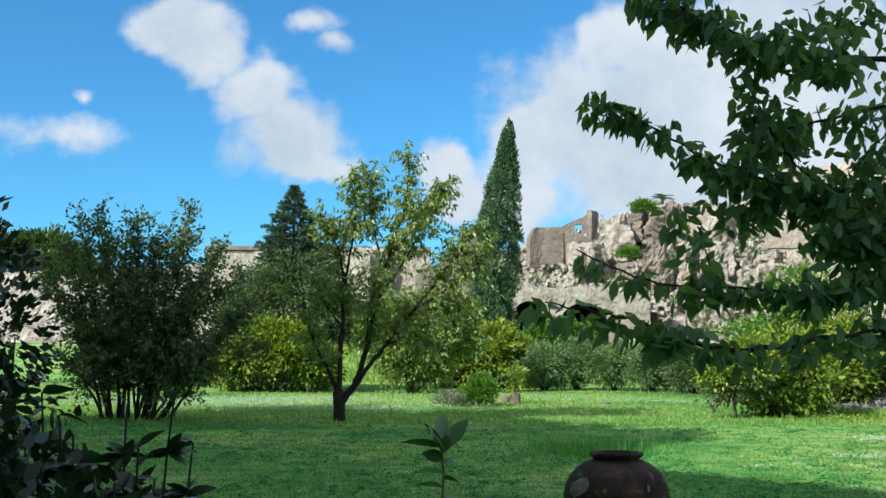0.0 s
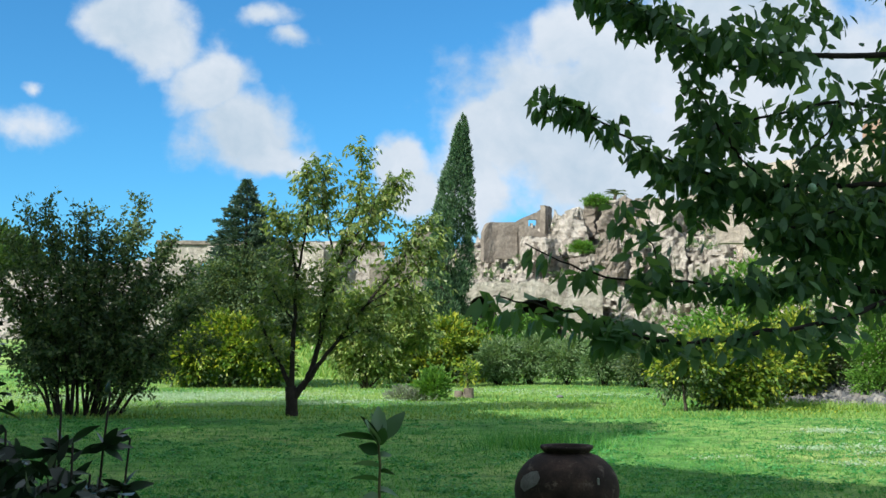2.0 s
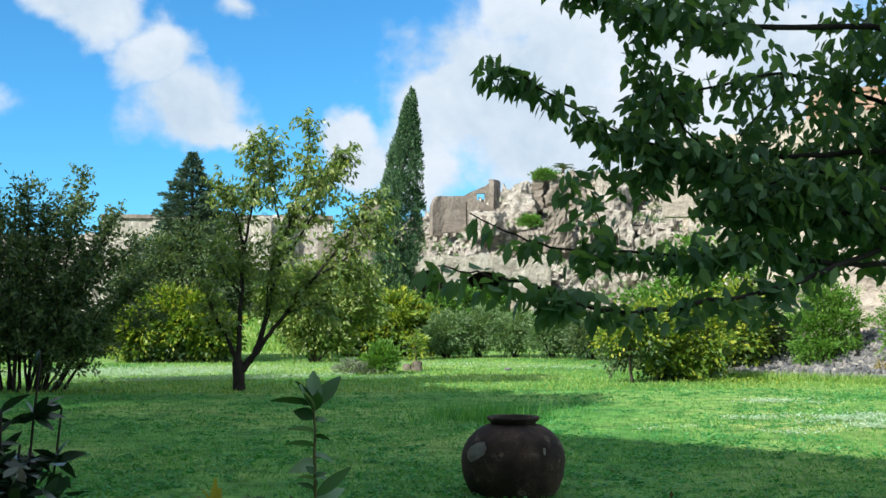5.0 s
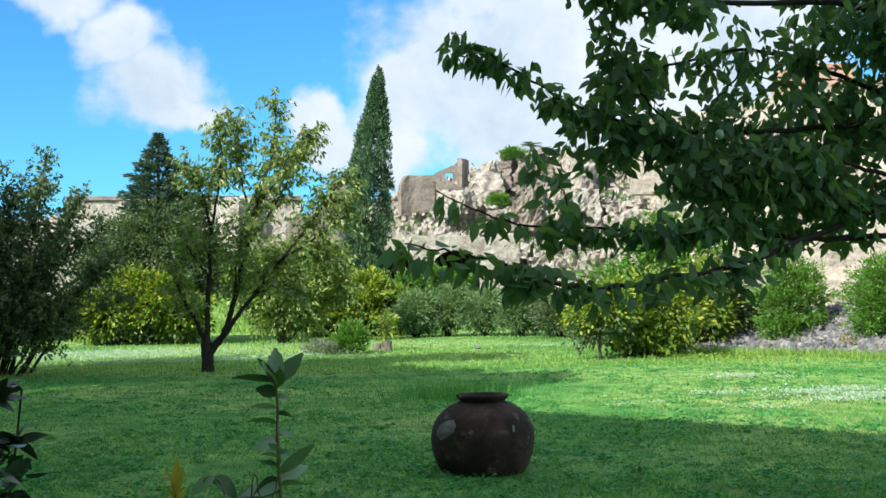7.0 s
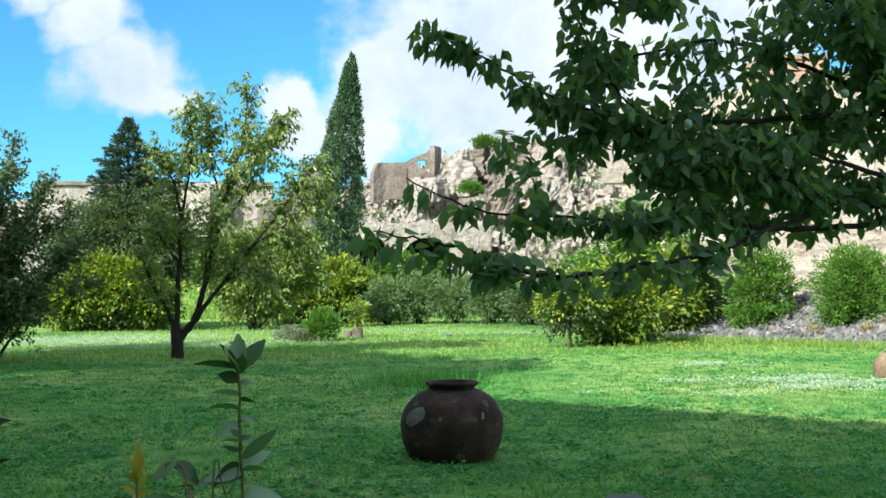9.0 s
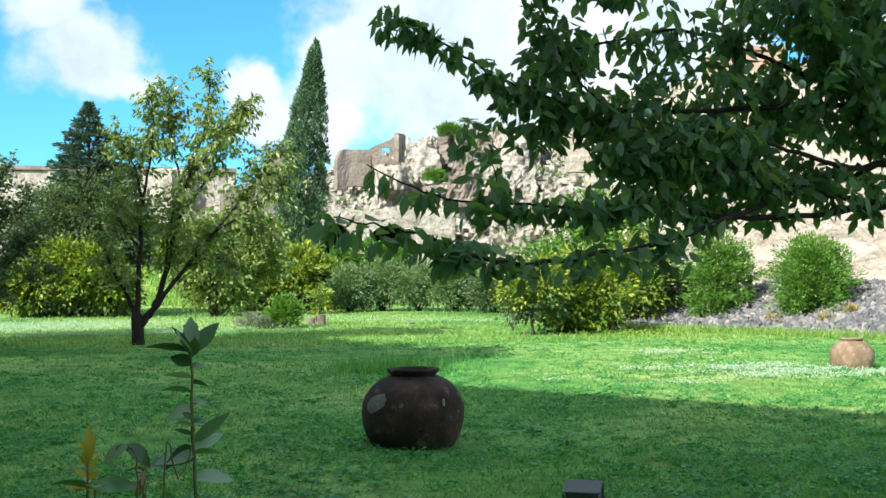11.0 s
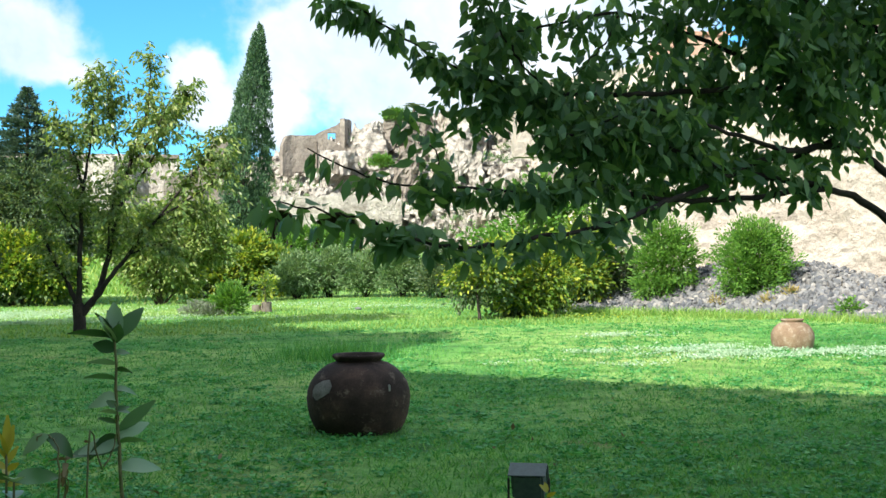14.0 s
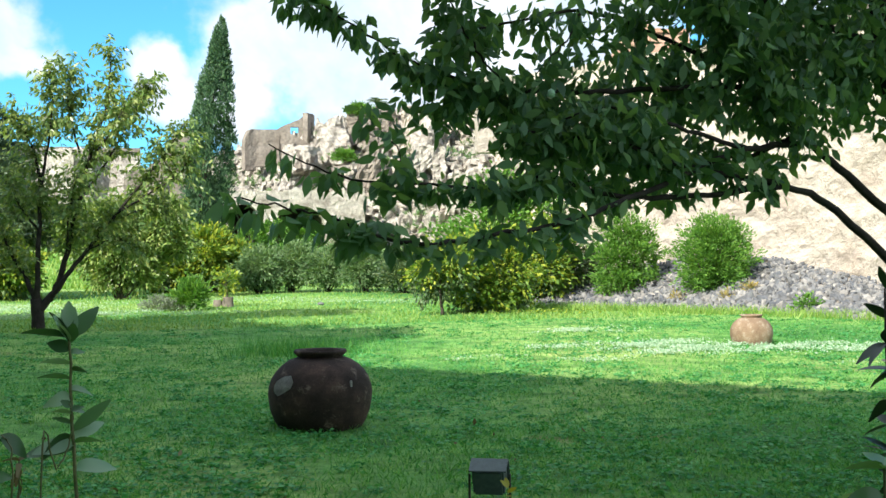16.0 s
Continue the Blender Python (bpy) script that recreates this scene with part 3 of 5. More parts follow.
# ---- floodlight ----
def floodlight():
    f = thing("floodlight", (2.62, 7.25, 0.0), "grey metal garden floodlight tilted upward in the grass", "floodlight")
    f.rotation_euler = (0, 0, radians(-24))
    tilt = Matrix.Rotation(radians(24), 4, "X")

    def put(name, lo, hi, material, bev=.008, label="", turn=True, taper=1.0):
        bm = bmesh.new()
        box(bm, lo, hi)
        for v in bm.verts:
            if v.co.y < (lo[1] + hi[1]) / 2:
                v.co.x *= taper
        bmesh.ops.bevel(bm, geom=bm.edges[:], offset=bev, segments=2, affect="EDGES")
        if turn:
            bm.transform(Matrix.Translation((0, 0, .20)) @ tilt)
        me = bpy.data.meshes.new(name)
        bm.to_mesh(me)
        bm.free()
        me.materials.append(material)
        return part(name, me, f, label)
    put("housing", (-.12, -.09, -.10), (.12, .05, .10), M["lampgrey"], .014, "", True, .90)
    put("lid", (-.13, -.10, .10), (.13, .06, .110), M["lampgrey"], .003, "thin projecting lid")
    put("front_frame", (-.135, .05, -.115), (.135, .075, .10), M["lampgrey"])
    put("glass", (-.11, .074, -.09), (.11, .080, .09), M["lampglass"], .002, "dusty pale glass").parent = bpy.data.objects["front_frame"]
    for s in (-1, 1):
        put("bracket_arm", (s * .142 - .006, -.02, .02), (s * .142 + .006, .02, .22), M["iron"], .003, "", False)
    put("bracket_foot", (-.148, -.03, -.01), (.148, .03, .025), M["iron"], .004, "", False)


floodlight()


# ---- hillside, ruins and walls ----
TOPS = [(-90, 10.5), (-40, 10.4), (-17, 10.4), (-8, 10.6), (-3, 10.2), (1, 9.4), (4, 10.6), (6, 11.3), (9, 11.5), (11.4, 11.9), (12.2, 13.1), (13.4, 13.0), (14.2, 13.3), (15.5, 13.6),
        (17.3, 14.0), (18.3, 13.8), (22, 13.9), (26, 14.3), (32, 15), (45, 17), (90, 19)]


def lerp_table(table, x):
    for (a, p), (b, q) in zip(table, table[1:]):
        if x <= b:
            return p + (q - p) * max(0, (x - a)) / (b - a)
    return table[-1][1]


def ridge(x, y, z, s):
    return 1 - 2 * abs(noise.noise((x * s, y * s, z * s)))


def cliff(name, line, tops, base, deep, cols, rows, material, label, rough=1.0):
    """A weathered slope: from the foot along the line up to the tops, broken into ledges and clefts."""
    verts, faces = [], []
    seg = [Vector((*p, 0)) for p in line]
    length = [0.0]
    for a, b in zip(seg, seg[1:]):
        length.append(length[-1] + (b - a).length)
    for i in range(cols):
        d = length[-1] * i / (cols - 1)
        k = max(j for j in range(len(seg) - 1) if length[j] <= d + 1e-6)
        f = (d - length[k]) / (length[k + 1] - length[k])
        p = seg[k].lerp(seg[k + 1], f)
        t = (seg[k + 1] - seg[k]).normalized()
        back = Vector((-t.y, t.x, 0))
        top = lerp_table(tops, p.x + back.x * deep) + 0.25 * noise.noise((d * .45, 3, 1)) + 0.3 * noise.noise((d * 1.3, 7, 1))
        for j in range(rows):
            s = j / (rows - 1)
            lift = s + 0.052 * math.sin(s * 8 * math.pi + 4 * noise.noise((d * .11, 1, 4))) + .02 * math.sin(s * 23 * math.pi + 5 * noise.noise((d * .3, 2, 4)))
            z = base + (top - base) * max(0, min(1.0, lift) if j else 0)
            depth = deep * (s ** 1.2)
            q = p + back * depth
            r = rough * (1.0 * ridge(q.x, q.y, z, .13) + .7 * ridge(q.x + 9, q.y, z, .37) + .6 * ridge(q.x * 1.5, q.y, z * .55, .8) + .45 * ridge(q.x * 1.5 + 4, q.y, z * .6, 1.6) + .3 * ridge(q.x, q.y + 3, z, 3.1)) * min(1, 4 * s + .1) * lerp_table(((0, .45), (9, .5), (13, 1)), q.x)
            q = q - back * r
            verts.append((q.x, q.y, z + .3 * rough * noise.noise((q.x * .5, z * .5, 2)) * s))
        e = p + back * (deep + 60)
        verts.append((e.x, e.y, top - 0.2))
    rr = rows + 1
    for i in range(cols - 1):
        for j in range(rr - 1):
            faces.append((i * rr + j, (i + 1) * rr + j, (i + 1) * rr + j + 1, i * rr + j + 1))
    ob = part(name, mesh_from(name, verts, faces, material), None, label, "structure")
    ob["category"] = "cliff"
    return ob


cliff("cliff", [(-70, 90), (-40, 88), (-5, 82), (8, 76), (20, 70), (34, 60)], TOPS, 1.5, 14, 760, 120, M["rock"],
      "sunlit tufa hillside with eroded ledges and ancient rubble")
cliff("cliff_right", [(14, 52), (24, 41), (38, 30), (70, 16)], [(0, 5.0), (18, 6.5), (24, 9.5), (30, 13.5), (50, 16), (90, 17)], 1.0, 9, 170, 50, M["masonry"],
      "steep pale rubble slope rising behind the retaining wall", 0.7)


def wall_mesh(length, height, thick, holes=(), ragged=0.0, top=None, step=0.35):
    """A wall along x with true openings (x0, x1, z0, z1, arched), built in cells; its top may be ragged."""
    xs = sorted({0.0, length, *[round(i * step, 3) for i in range(1, int(length / step) + 1) if i * step < length - .05],
                 *[h[0] for h in holes], *[h[1] for h in holes]})
    bm = bmesh.new()

    def high(x):
        h = height if top is None else lerp_table(top, x)
        return h + ragged * (noise.noise((x * .9, height, 3)) + .6 * noise.noise((x * 2.7, height, 8)))

    def slab(x0, x1, z0a, z0b, z1a, z1b):
        v = [bm.verts.new(c) for c in ((x0, 0, z0a), (x1, 0, z0b), (x1, 0, z1b), (x0, 0, z1a), (x0, thick, z0a), (x1, thick, z0b), (x1, thick, z1b), (x0, thick, z1a))]
        for f in ((0, 1, 2, 3), (5, 4, 7, 6), (4, 0, 3, 7), (1, 5, 6, 2), (3, 2, 6, 7), (4, 5, 1, 0)):
            bm.faces.new([v[i] for i in f])
    for a, b in zip(xs, xs[1:]):
        hole = [h for h in holes if h[0] - 1e-6 <= a and b <= h[1] + 1e-6]
        if not hole:
            slab(a, b, 0, 0, high(a), high(b))
        else:
            h0 = hole[0]

            def crown(x, h0=h0):
                if not h0[4]:
                    return h0[3]
                c, r = (h0[0] + h0[1]) / 2, (h0[1] - h0[0]) / 2
                return h0[3] - r + math.sqrt(max(0, r * r - (x - c) ** 2))
            if h0[2] > 0.01:
                slab(a, b, 0, 0, h0[2], h0[2])
            if high(a) > crown(a) + .05:
                slab(a, b, crown(a), crown(b), max(high(a), crown(a) + .05), max(high(b), crown(b) + .05))
    bmesh.ops.remove_doubles(bm, verts=bm.verts[:], dist=.001)
    return bm


def ruin_wall(name, at, turn, length, height, thick, material, label, holes=(), ragged=.2, top=None, parent=None, step=.35, worn=0.0):
    bm = wall_mesh(length, height, thick, holes, ragged, top, step)
    if worn:
        for k in range(1, int(height / .22) + 4):
            bmesh.ops.bisect_plane(bm, geom=bm.verts[:] + bm.edges[:] + bm.faces[:], plane_co=(0, 0, k * .22), plane_no=(0, 0, 1))
        for v in bm.verts:
            x, y, z = v.co.x + at[0] * 3, v.co.y, v.co.z + at[2]
            v.co.y += worn * (1.1 * noise.noise((x * .9, y, z * .7)) + .7 * noise.noise((x * 2.6, y, z * 2.2)) + .5 * noise.noise((x * 6, y, z * 6)))
            v.co.x += worn * .6 * noise.noise((x * 2.1 + 5, y, z * 2.4))
            v.co.z += worn * .4 * noise.noise((x * 2.3, y + 7, z * 2.1))
    me = bpy.data.meshes.new(name)
    bm.to_mesh(me)
    bm.free()
    me.materials.append(material)
    ob = part(name, me, parent, label)
    ob.location, ob.rotation_euler = at, (0, 0, radians(turn))
    return ob


# ruin on the crest: low parapet with a battered end, gabled wall with a window, a leaning cross wall
r = thing("hilltop_ruin", (6.7, 84.2, 9.5), "roofless stone ruin with an empty window on the crest", "ruin")
ruin_wall("front_wall", (.7, 0, 0), 2, 1.95, 2.85, .5, M["masonry"], "low parapet wall", ragged=.04, parent=r, worn=.05)
ruin_wall("side_wall", (.0, -.35, -.3), 24, .95, 3.2, .5, M["masonry"], "battered end of the parapet", ragged=.05, top=[(0, 2.3), (.35, 3.1), (.95, 3.2)], parent=r, step=.15, worn=.05)
ruin_wall("gable_wall", (2.6, .9, 0), 0, 2.4, 4, .45, M["masonry"], "broken gable with window opening", holes=[(1.0, 1.65, 2.35, 3.2, False)], ragged=.04,
          top=[(0, 3.0), (.5, 3.3), (1.1, 3.55), (1.7, 3.8), (2.1, 4.15), (2.4, 4.1)], parent=r, step=.2, worn=.015)
ruin_wall("cross_wall", (4.75, -.4, -.4), 62, 1.6, 4.55, .4, M["masonry"], "tall end wall with a slit", holes=[(.65, .95, 2.7, 3.9, False)], ragged=.10, parent=r, step=.2, worn=.06)
ruin_wall("ramp_wall", (2.7, -.25, -.3), -6, 2.2, 2.8, .5, M["masonry"], "stepped low wall below the gable", ragged=.08, top=[(0, 3.1), (.8, 2.85), (2.2, 2.0)], parent=r, step=.2, worn=.06)

# standing fragments of walls and piers on the slope
for k, (x, y, z, turn, ln, hh, mt, top, holes) in enumerate((
        (13.95, 75.4, 7.3, 4, 1.95, 3.2, "masonry", [(0, 2.3), (.4, 3.0), (1.0, 3.3), (1.5, 2.9), (1.95, 1.6)], ()),
        (11.75, 81.0, 10.6, -20, .9, 2.4, "rock", [(0, 2.4), (.9, 1.2)], ()),
        (12.9, 80.2, 10.6, 25, 1.3, 2.3, "rock", None, ()),
        (14.6, 80.0, 10.8, 58, 1.3, 2.9, "masonry", None, ()),
        (15.4, 80.4, 11.0, -12, 1.5, 2.6, "rock", None, ()),
        (16.8, 79.4, 10.6, 18, 1.1, 3.3, "masonry", [(0, 3.4), (1.1, 2.4)], ()),
        (18.0, 79.0, 10.0, 0, 2.4, 3.7, "palewall", None, [(.5, 1.1, .9, 2.2, True)]),
        (20.6, 78.0, 8.6, -10, 3.2, 5.0, "palewall", None, [(.6, 1.4, 1.2, 3.2, True), (2.0, 2.5, 2.4, 3.4, False)]),
        (16.5, 74.8, 6.2, 6, .55, 4.6, "palewall", None, ()),
        (17.7, 74.4, 6.2, -4, 2.2, 4.0, "rock", None, [(.6, 1.3, .6, 2.4, True)]),
        (22.6, 71.6, 6.0, -14, 3.6, 5.2, "palewall", None, [(1.2, 2.2, .8, 3.4, True)]),
        (19.6, 71.4, 5.0, 4, 2.4, 3.2, "rock", None, ()),
        (10.0, 78.6, 8.9, 12, .7, 1.3, "masonry", None, ()),
        (12.1, 75.6, 7.2, 0, .6, 1.5, "masonry", None, ()),
        (9.2, 80.8, 9.6, -30, .9, 1.2, "rock", None, ()),
        (8.2, 74.6, 6.2, 8, 1.6, 1.4, "rock", None, ()))):
    ob = ruin_wall("wall_fragment", (x, y, z), turn, ln, hh, .7, M[mt], "", holes, .40, top, None, .14, .30)
    tagged(ob, "standing fragment of ancient masonry wall on the hillside" if mt == "masonry" else "weathered pale tufa wall stub with broken top", "ruin", "wall stubs on the hillside")

# long wall on the crest to the left, with a tile coping and arched openings below
r = thing("long_ruin_wall", (-19, 84, .5), "long sunlit ruined wall with arches and tiled top", "ruin")
ruin_wall("upper_wall", (0, 3, 6.2), 0, 18, 4.0, 1.0, M["rock"], "", holes=[(3, 5, .4, 2.8, True), (8, 9.7, .4, 2.6, True), (13, 15, .4, 2.7, True)], ragged=.15, parent=r)
ruin_wall("coping", (0, 2.8, 10.25), 0, 18, .3, 1.4, M["masonry"], "worn coping stones", ragged=.05, parent=r)
ruin_wall("lower_wall", (0, -1.5, 0), 0, 19, 5.8, 1.4, M["rock"], "", holes=[(2, 5, 0, 4.2, True), (8, 11, 0, 4.0, True), (13, 16, 0, 4.2, True)], ragged=.5, parent=r)
r = thing("corner_tower_ruin", (-1.8, 74, 1.5), "tall ruined wall with bright window beside the cypress", "ruin")
ruin_wall("front_wall", (0, 0, 0), 4, 4.6, 7.8, .9, M["masonry"], "", holes=[(2.2, 2.9, 4.6, 6.0, False)], ragged=.4, top=[(0, 6.2), (2.0, 7.2), (3.1, 9.2), (4.6, 9.6)], parent=r)
ruin_wall("side_wall", (3.9, .9, 0), 80, 5, 9.5, .8, M["masonry"], "", ragged=.4, parent=r)

# arched vault at the foot of the hill
r = thing("vaulted_arch", (3.8, 70.0, 1.8), "dark arched vault with iron gate in the hillside", "arch")
ruin_wall("front_wall", (0, 0, 0), 0, 9.5, 4.9, 1.0, M["rock"], "", holes=[(.8, 2.7, 0, 4.0, True), (3.6, 7.0, 0, 3.9, True)], ragged=.5, step=.2, parent=r)
for k in range(8):
    v, f = tube([(.95 + k * .23, .5, 0), (.95 + k * .23, .5, 3.4)], [.03, .03], 6)
    part("gate_bar", mesh_from("gate_bar", v, f, M["iron"]), r)
# Closed dark box added behind the arches so that they stay dark.
bm = bmesh.new()
box(bm, (-.4, 6.6, -.3), (9.4, 7.0, 5.0))
box(bm, (-.4, 1.02, -.3), (.0, 6.6, 4.3))
box(bm, (9.0, 1.02, -.3), (9.4, 6.6, 4.3))
box(bm, (.0, 1.02, 4.1), (9.0, 6.6, 4.4))
me = bpy.data.meshes.new("vault_lining")
bm.to_mesh(me)
bm.free()
me.materials.append(M["dark"])
part("vault_lining", me, r, "added dark box that keeps the vault opening dark")

# outcrops and broken masonry on the slope
def outcrop(at, size, material, label, seed, rough=.55):
    bm = bmesh.new()
    bmesh.ops.create_cube(bm, size=1.0)
    bmesh.ops.subdivide_edges(bm, edges=bm.edges[:], cuts=15, use_grid_fill=True)
    for v in bm.verts:
        p = Vector(v.co)
        q = p.normalized() * .58
        p = p.lerp(q, .10)
        w = Vector((p.x * size[0], p.y * size[1], p.z * size[2]))
        d = rough * (ridge(w.x + seed, w.y, w.z * .5, .5) * .55 + ridge(w.x * 1.2 + seed, w.y, w.z * .6, 1.2) * .5 + .4 * ridge(w.x + seed, w.y, w.z, 2.6) + .2 * noise.noise((w.x * 6, w.y * 6, w.z * 6 + seed)))
        v.co = w + p.normalized() * d
    me = bpy.data.meshes.new("rock_outcrop")
    bm.to_mesh(me)
    bm.free()
    me.materials.append(material)
    ob = part("rock_outcrop", me, None, label)
    ob.location = at
    ob.rotation_euler = (0, 0, seed)
    return tagged(ob, label, "rock", "outcrops on the hillside")


for k, (x, y, z, sx, sz, mt) in enumerate(((13.0, 80.5, 10.6, 1.0, 2.0, "rock"), (16.4, 80.2, 11.6, .9, 1.6, "masonry"), (19.6, 78.6, 11.4, 1.1, 2.6, "rock"), (24.6, 70, 9.2, 2.4, 3.0, "rock"),
                                           (10.6, 79.6, 9.6, 1.0, 1.2, "rock"), (-12, 80, 8, 2.6, 3.0, "rock"), (-5, 79, 8, 2.4, 3.2, "rock"))):
    outcrop((x, y, z), (sx, 2.0, sz), M[mt], "weathered brown rock outcrop on the hillside" if mt == "rock" else "block of broken ancient masonry on the hillside", k * 1.7)
def slope_rubble():
    """Loose blocks and broken courses lying on the hillside."""
    hill = bpy.data.objects["cliff"].data
    spots = [v.co.copy() for v in hill.vertices if 4 < v.co.x < 30 and v.co.y < 92 and v.co.z > 4.5]
    vs, fs = [], []
    for _ in range(3600):
        p = spots[int(rng.integers(len(spots)))]
        sx, sy, sz = rnd(.12, .7), rnd(.15, .5), rnd(.1, .6)
        m = Matrix.LocRotScale(p + Vector((rnd(-.3, .3), -rnd(0, .3), rnd(-.2, .2))), Euler((rnd(-.3, .3), rnd(-.3, .3), rnd(-.8, .8))), (sx, sy, sz))
        o = len(vs)
        for c in ((-1, -1, -1), (1, -1, -1), (1, 1, -1), (-1, 1, -1), (-1, -1, 1), (1, -1, 1), (1, 1, 1), (-1, 1, 1)):
            vs.append(m @ (Vector(c) * .5 * rnd(.75, 1.1)))
        fs += [tuple(o + q for q in f) for f in ((3, 2, 1, 0), (4, 5, 6, 7), (0, 1, 5, 4), (1, 2, 6, 5), (2, 3, 7, 6), (3, 0, 4, 7))]
    part("slope_rubble", mesh_from("slope_rubble", vs, fs, M["rock"]), None, "tumbled blocks of tufa and masonry on the hillside", "stuff")["category"] = "rubble"


slope_rubble()


def slope_plants():
    """Dry herbs and grass in the clefts of the hillside."""
    hill = bpy.data.objects["cliff"].data
    spots = [v.co.copy() for v in hill.vertices if -20 < v.co.x < 30 and v.co.y < 94 and v.co.z > 4.0]
    cl = []
    for _ in range(420):
        p = spots[int(rng.integers(len(spots)))]
        cl.append((p.x, p.y - .3, p.z + .1, rnd(.2, .8), .3, rnd(.12, .35)))
    at, d = in_clumps(cl, 3600, .3)
    at, d = tufts(at, d, 8, .16)
    part("slope_plants", mesh_np("slope_plants", sprigs_at(at, .3, .25, -.6, heads=d), 4, M["oleander"]), None, "dry grey-green herbs growing on the hillside", "stuff")["category"] = "herbs"


slope_plants()
ob = ruin_wall("terrace_wall", (18.0, 60, 8.2), -8, 9, 4.4, .8, M["palewall"], "", ragged=.25)
tagged(ob, "flat-topped pale terrace wall above the slope", "wall")

# brick building far up to the right
r = thing("brick_building", (28.7, 59.5, 8), "red brick ruin rising above the hillside", "ruin")
ruin_wall("front_wall", (0, 0, 0), -12, 2.3, 7.6, 1, M["brick"], "", holes=[(.8, 1.5, 4.9, 6.5, True)], ragged=.15, parent=r)
ruin_wall("side_wall", (0, .2, 0), 84, 5, 8.0, .8, M["brick"], "", ragged=.15, parent=r)
for k in range(3):
    ruin_wall("string_course", (-.08, -.12, 2.2 + k * 2.6), -12, 2.5, .22, .2, M["tile"], "", ragged=0, parent=r)

# pale retaining wall behind the stone heap
WALL_A, WALL_B = Vector((13.6, 39.5, 0)), Vector((27.5, 18.0, 0))
wall_turn = math.degrees(math.atan2(WALL_B.y - WALL_A.y, WALL_B.x - WALL_A.x))
wl = (WALL_B - WALL_A).length


def pale_wall():
    bm = bmesh.new()
    nx, nz = 150, 60
    grid = []
    for i in range(nx + 1):
        col = []
        for j in range(nz + 1):
            x, z = wl * i / nx, 9.0 * j / nz
            d = .22 * ridge(x, z * 1.6, 0, .35) + .10 * noise.noise((x * 1.1, z * 2.5, 5)) + .05 * noise.noise((x * 4, z * 5, 9))
            ledge = .10 * noise.noise((x * .5, 4, 4)) if 3.0 < z + .2 * noise.noise((x * .3, 1, 1)) < 3.35 else 0
            col.append(bm.verts.new((x, -d - ledge + z * .06, z * (1 + .03 * noise.noise((x * .3, 2, 2))))))
        grid.append(col)
    for i in range(nx):
        for j in range(nz):
            x, z = wl * (i + .5) / nx, 9.0 * (j + .5) / nz
            if 15.2 < x < 16.5 and 2.9 < z < 4.9:
                continue
            bm.faces.new((grid[i][j], grid[i + 1][j], grid[i + 1][j + 1], grid[i][j + 1]))
    for i in range(nx):
        e = [bm.verts.new((grid[q][nz].co.x, 2.5, grid[q][nz].co.z)) for q in (i, i + 1)]
        bm.faces.new((grid[i][nz], grid[i + 1][nz], e[1], e[0]))
    me = bpy.data.meshes.new("wall_right")
    bm.to_mesh(me)
    bm.free()
    me.materials.append(M["palewall"])
    ob = part("wall_right", me, None, "tall pale weathered retaining wall with ledges, in full sun", "structure")
    ob["category"] = "wall"
    ob.location, ob.rotation_euler = WALL_A, (0, 0, radians(wall_turn))
    g = thing("barred_window", (0, 0, 0), "dark barred window set in the pale wall", "window", kind="structure")
    g.location, g.rotation_euler = WALL_A, (0, 0, radians(wall_turn))
    for k in range(6):
        v, f = tube([(15.3 + k * .22, -.05, 2.85), (15.3 + k * .22, .15, 4.95)], [.022, .022], 6)
        part("bar", mesh_from("bar", v, f, M["iron"]), g)
    for z in (3.3, 4.3):
        v, f = tube([(15.2, 0, z), (16.5, 0, z)], [.02, .02], 6)
        part("cross_bar", mesh_from("cross_bar", v, f, M["iron"]), g)
    # Dark sheet behind the bars, for the shade in the opening.
    bm = bmesh.new()
    box(bm, (15.0, .9, 2.6), (16.8, 1.1, 5.2))
    me = bpy.data.meshes.new("recess")
    bm.to_mesh(me)
    bm.free()
    me.materials.append(M["dark"])
    part("recess", me, g)


pale_wall()


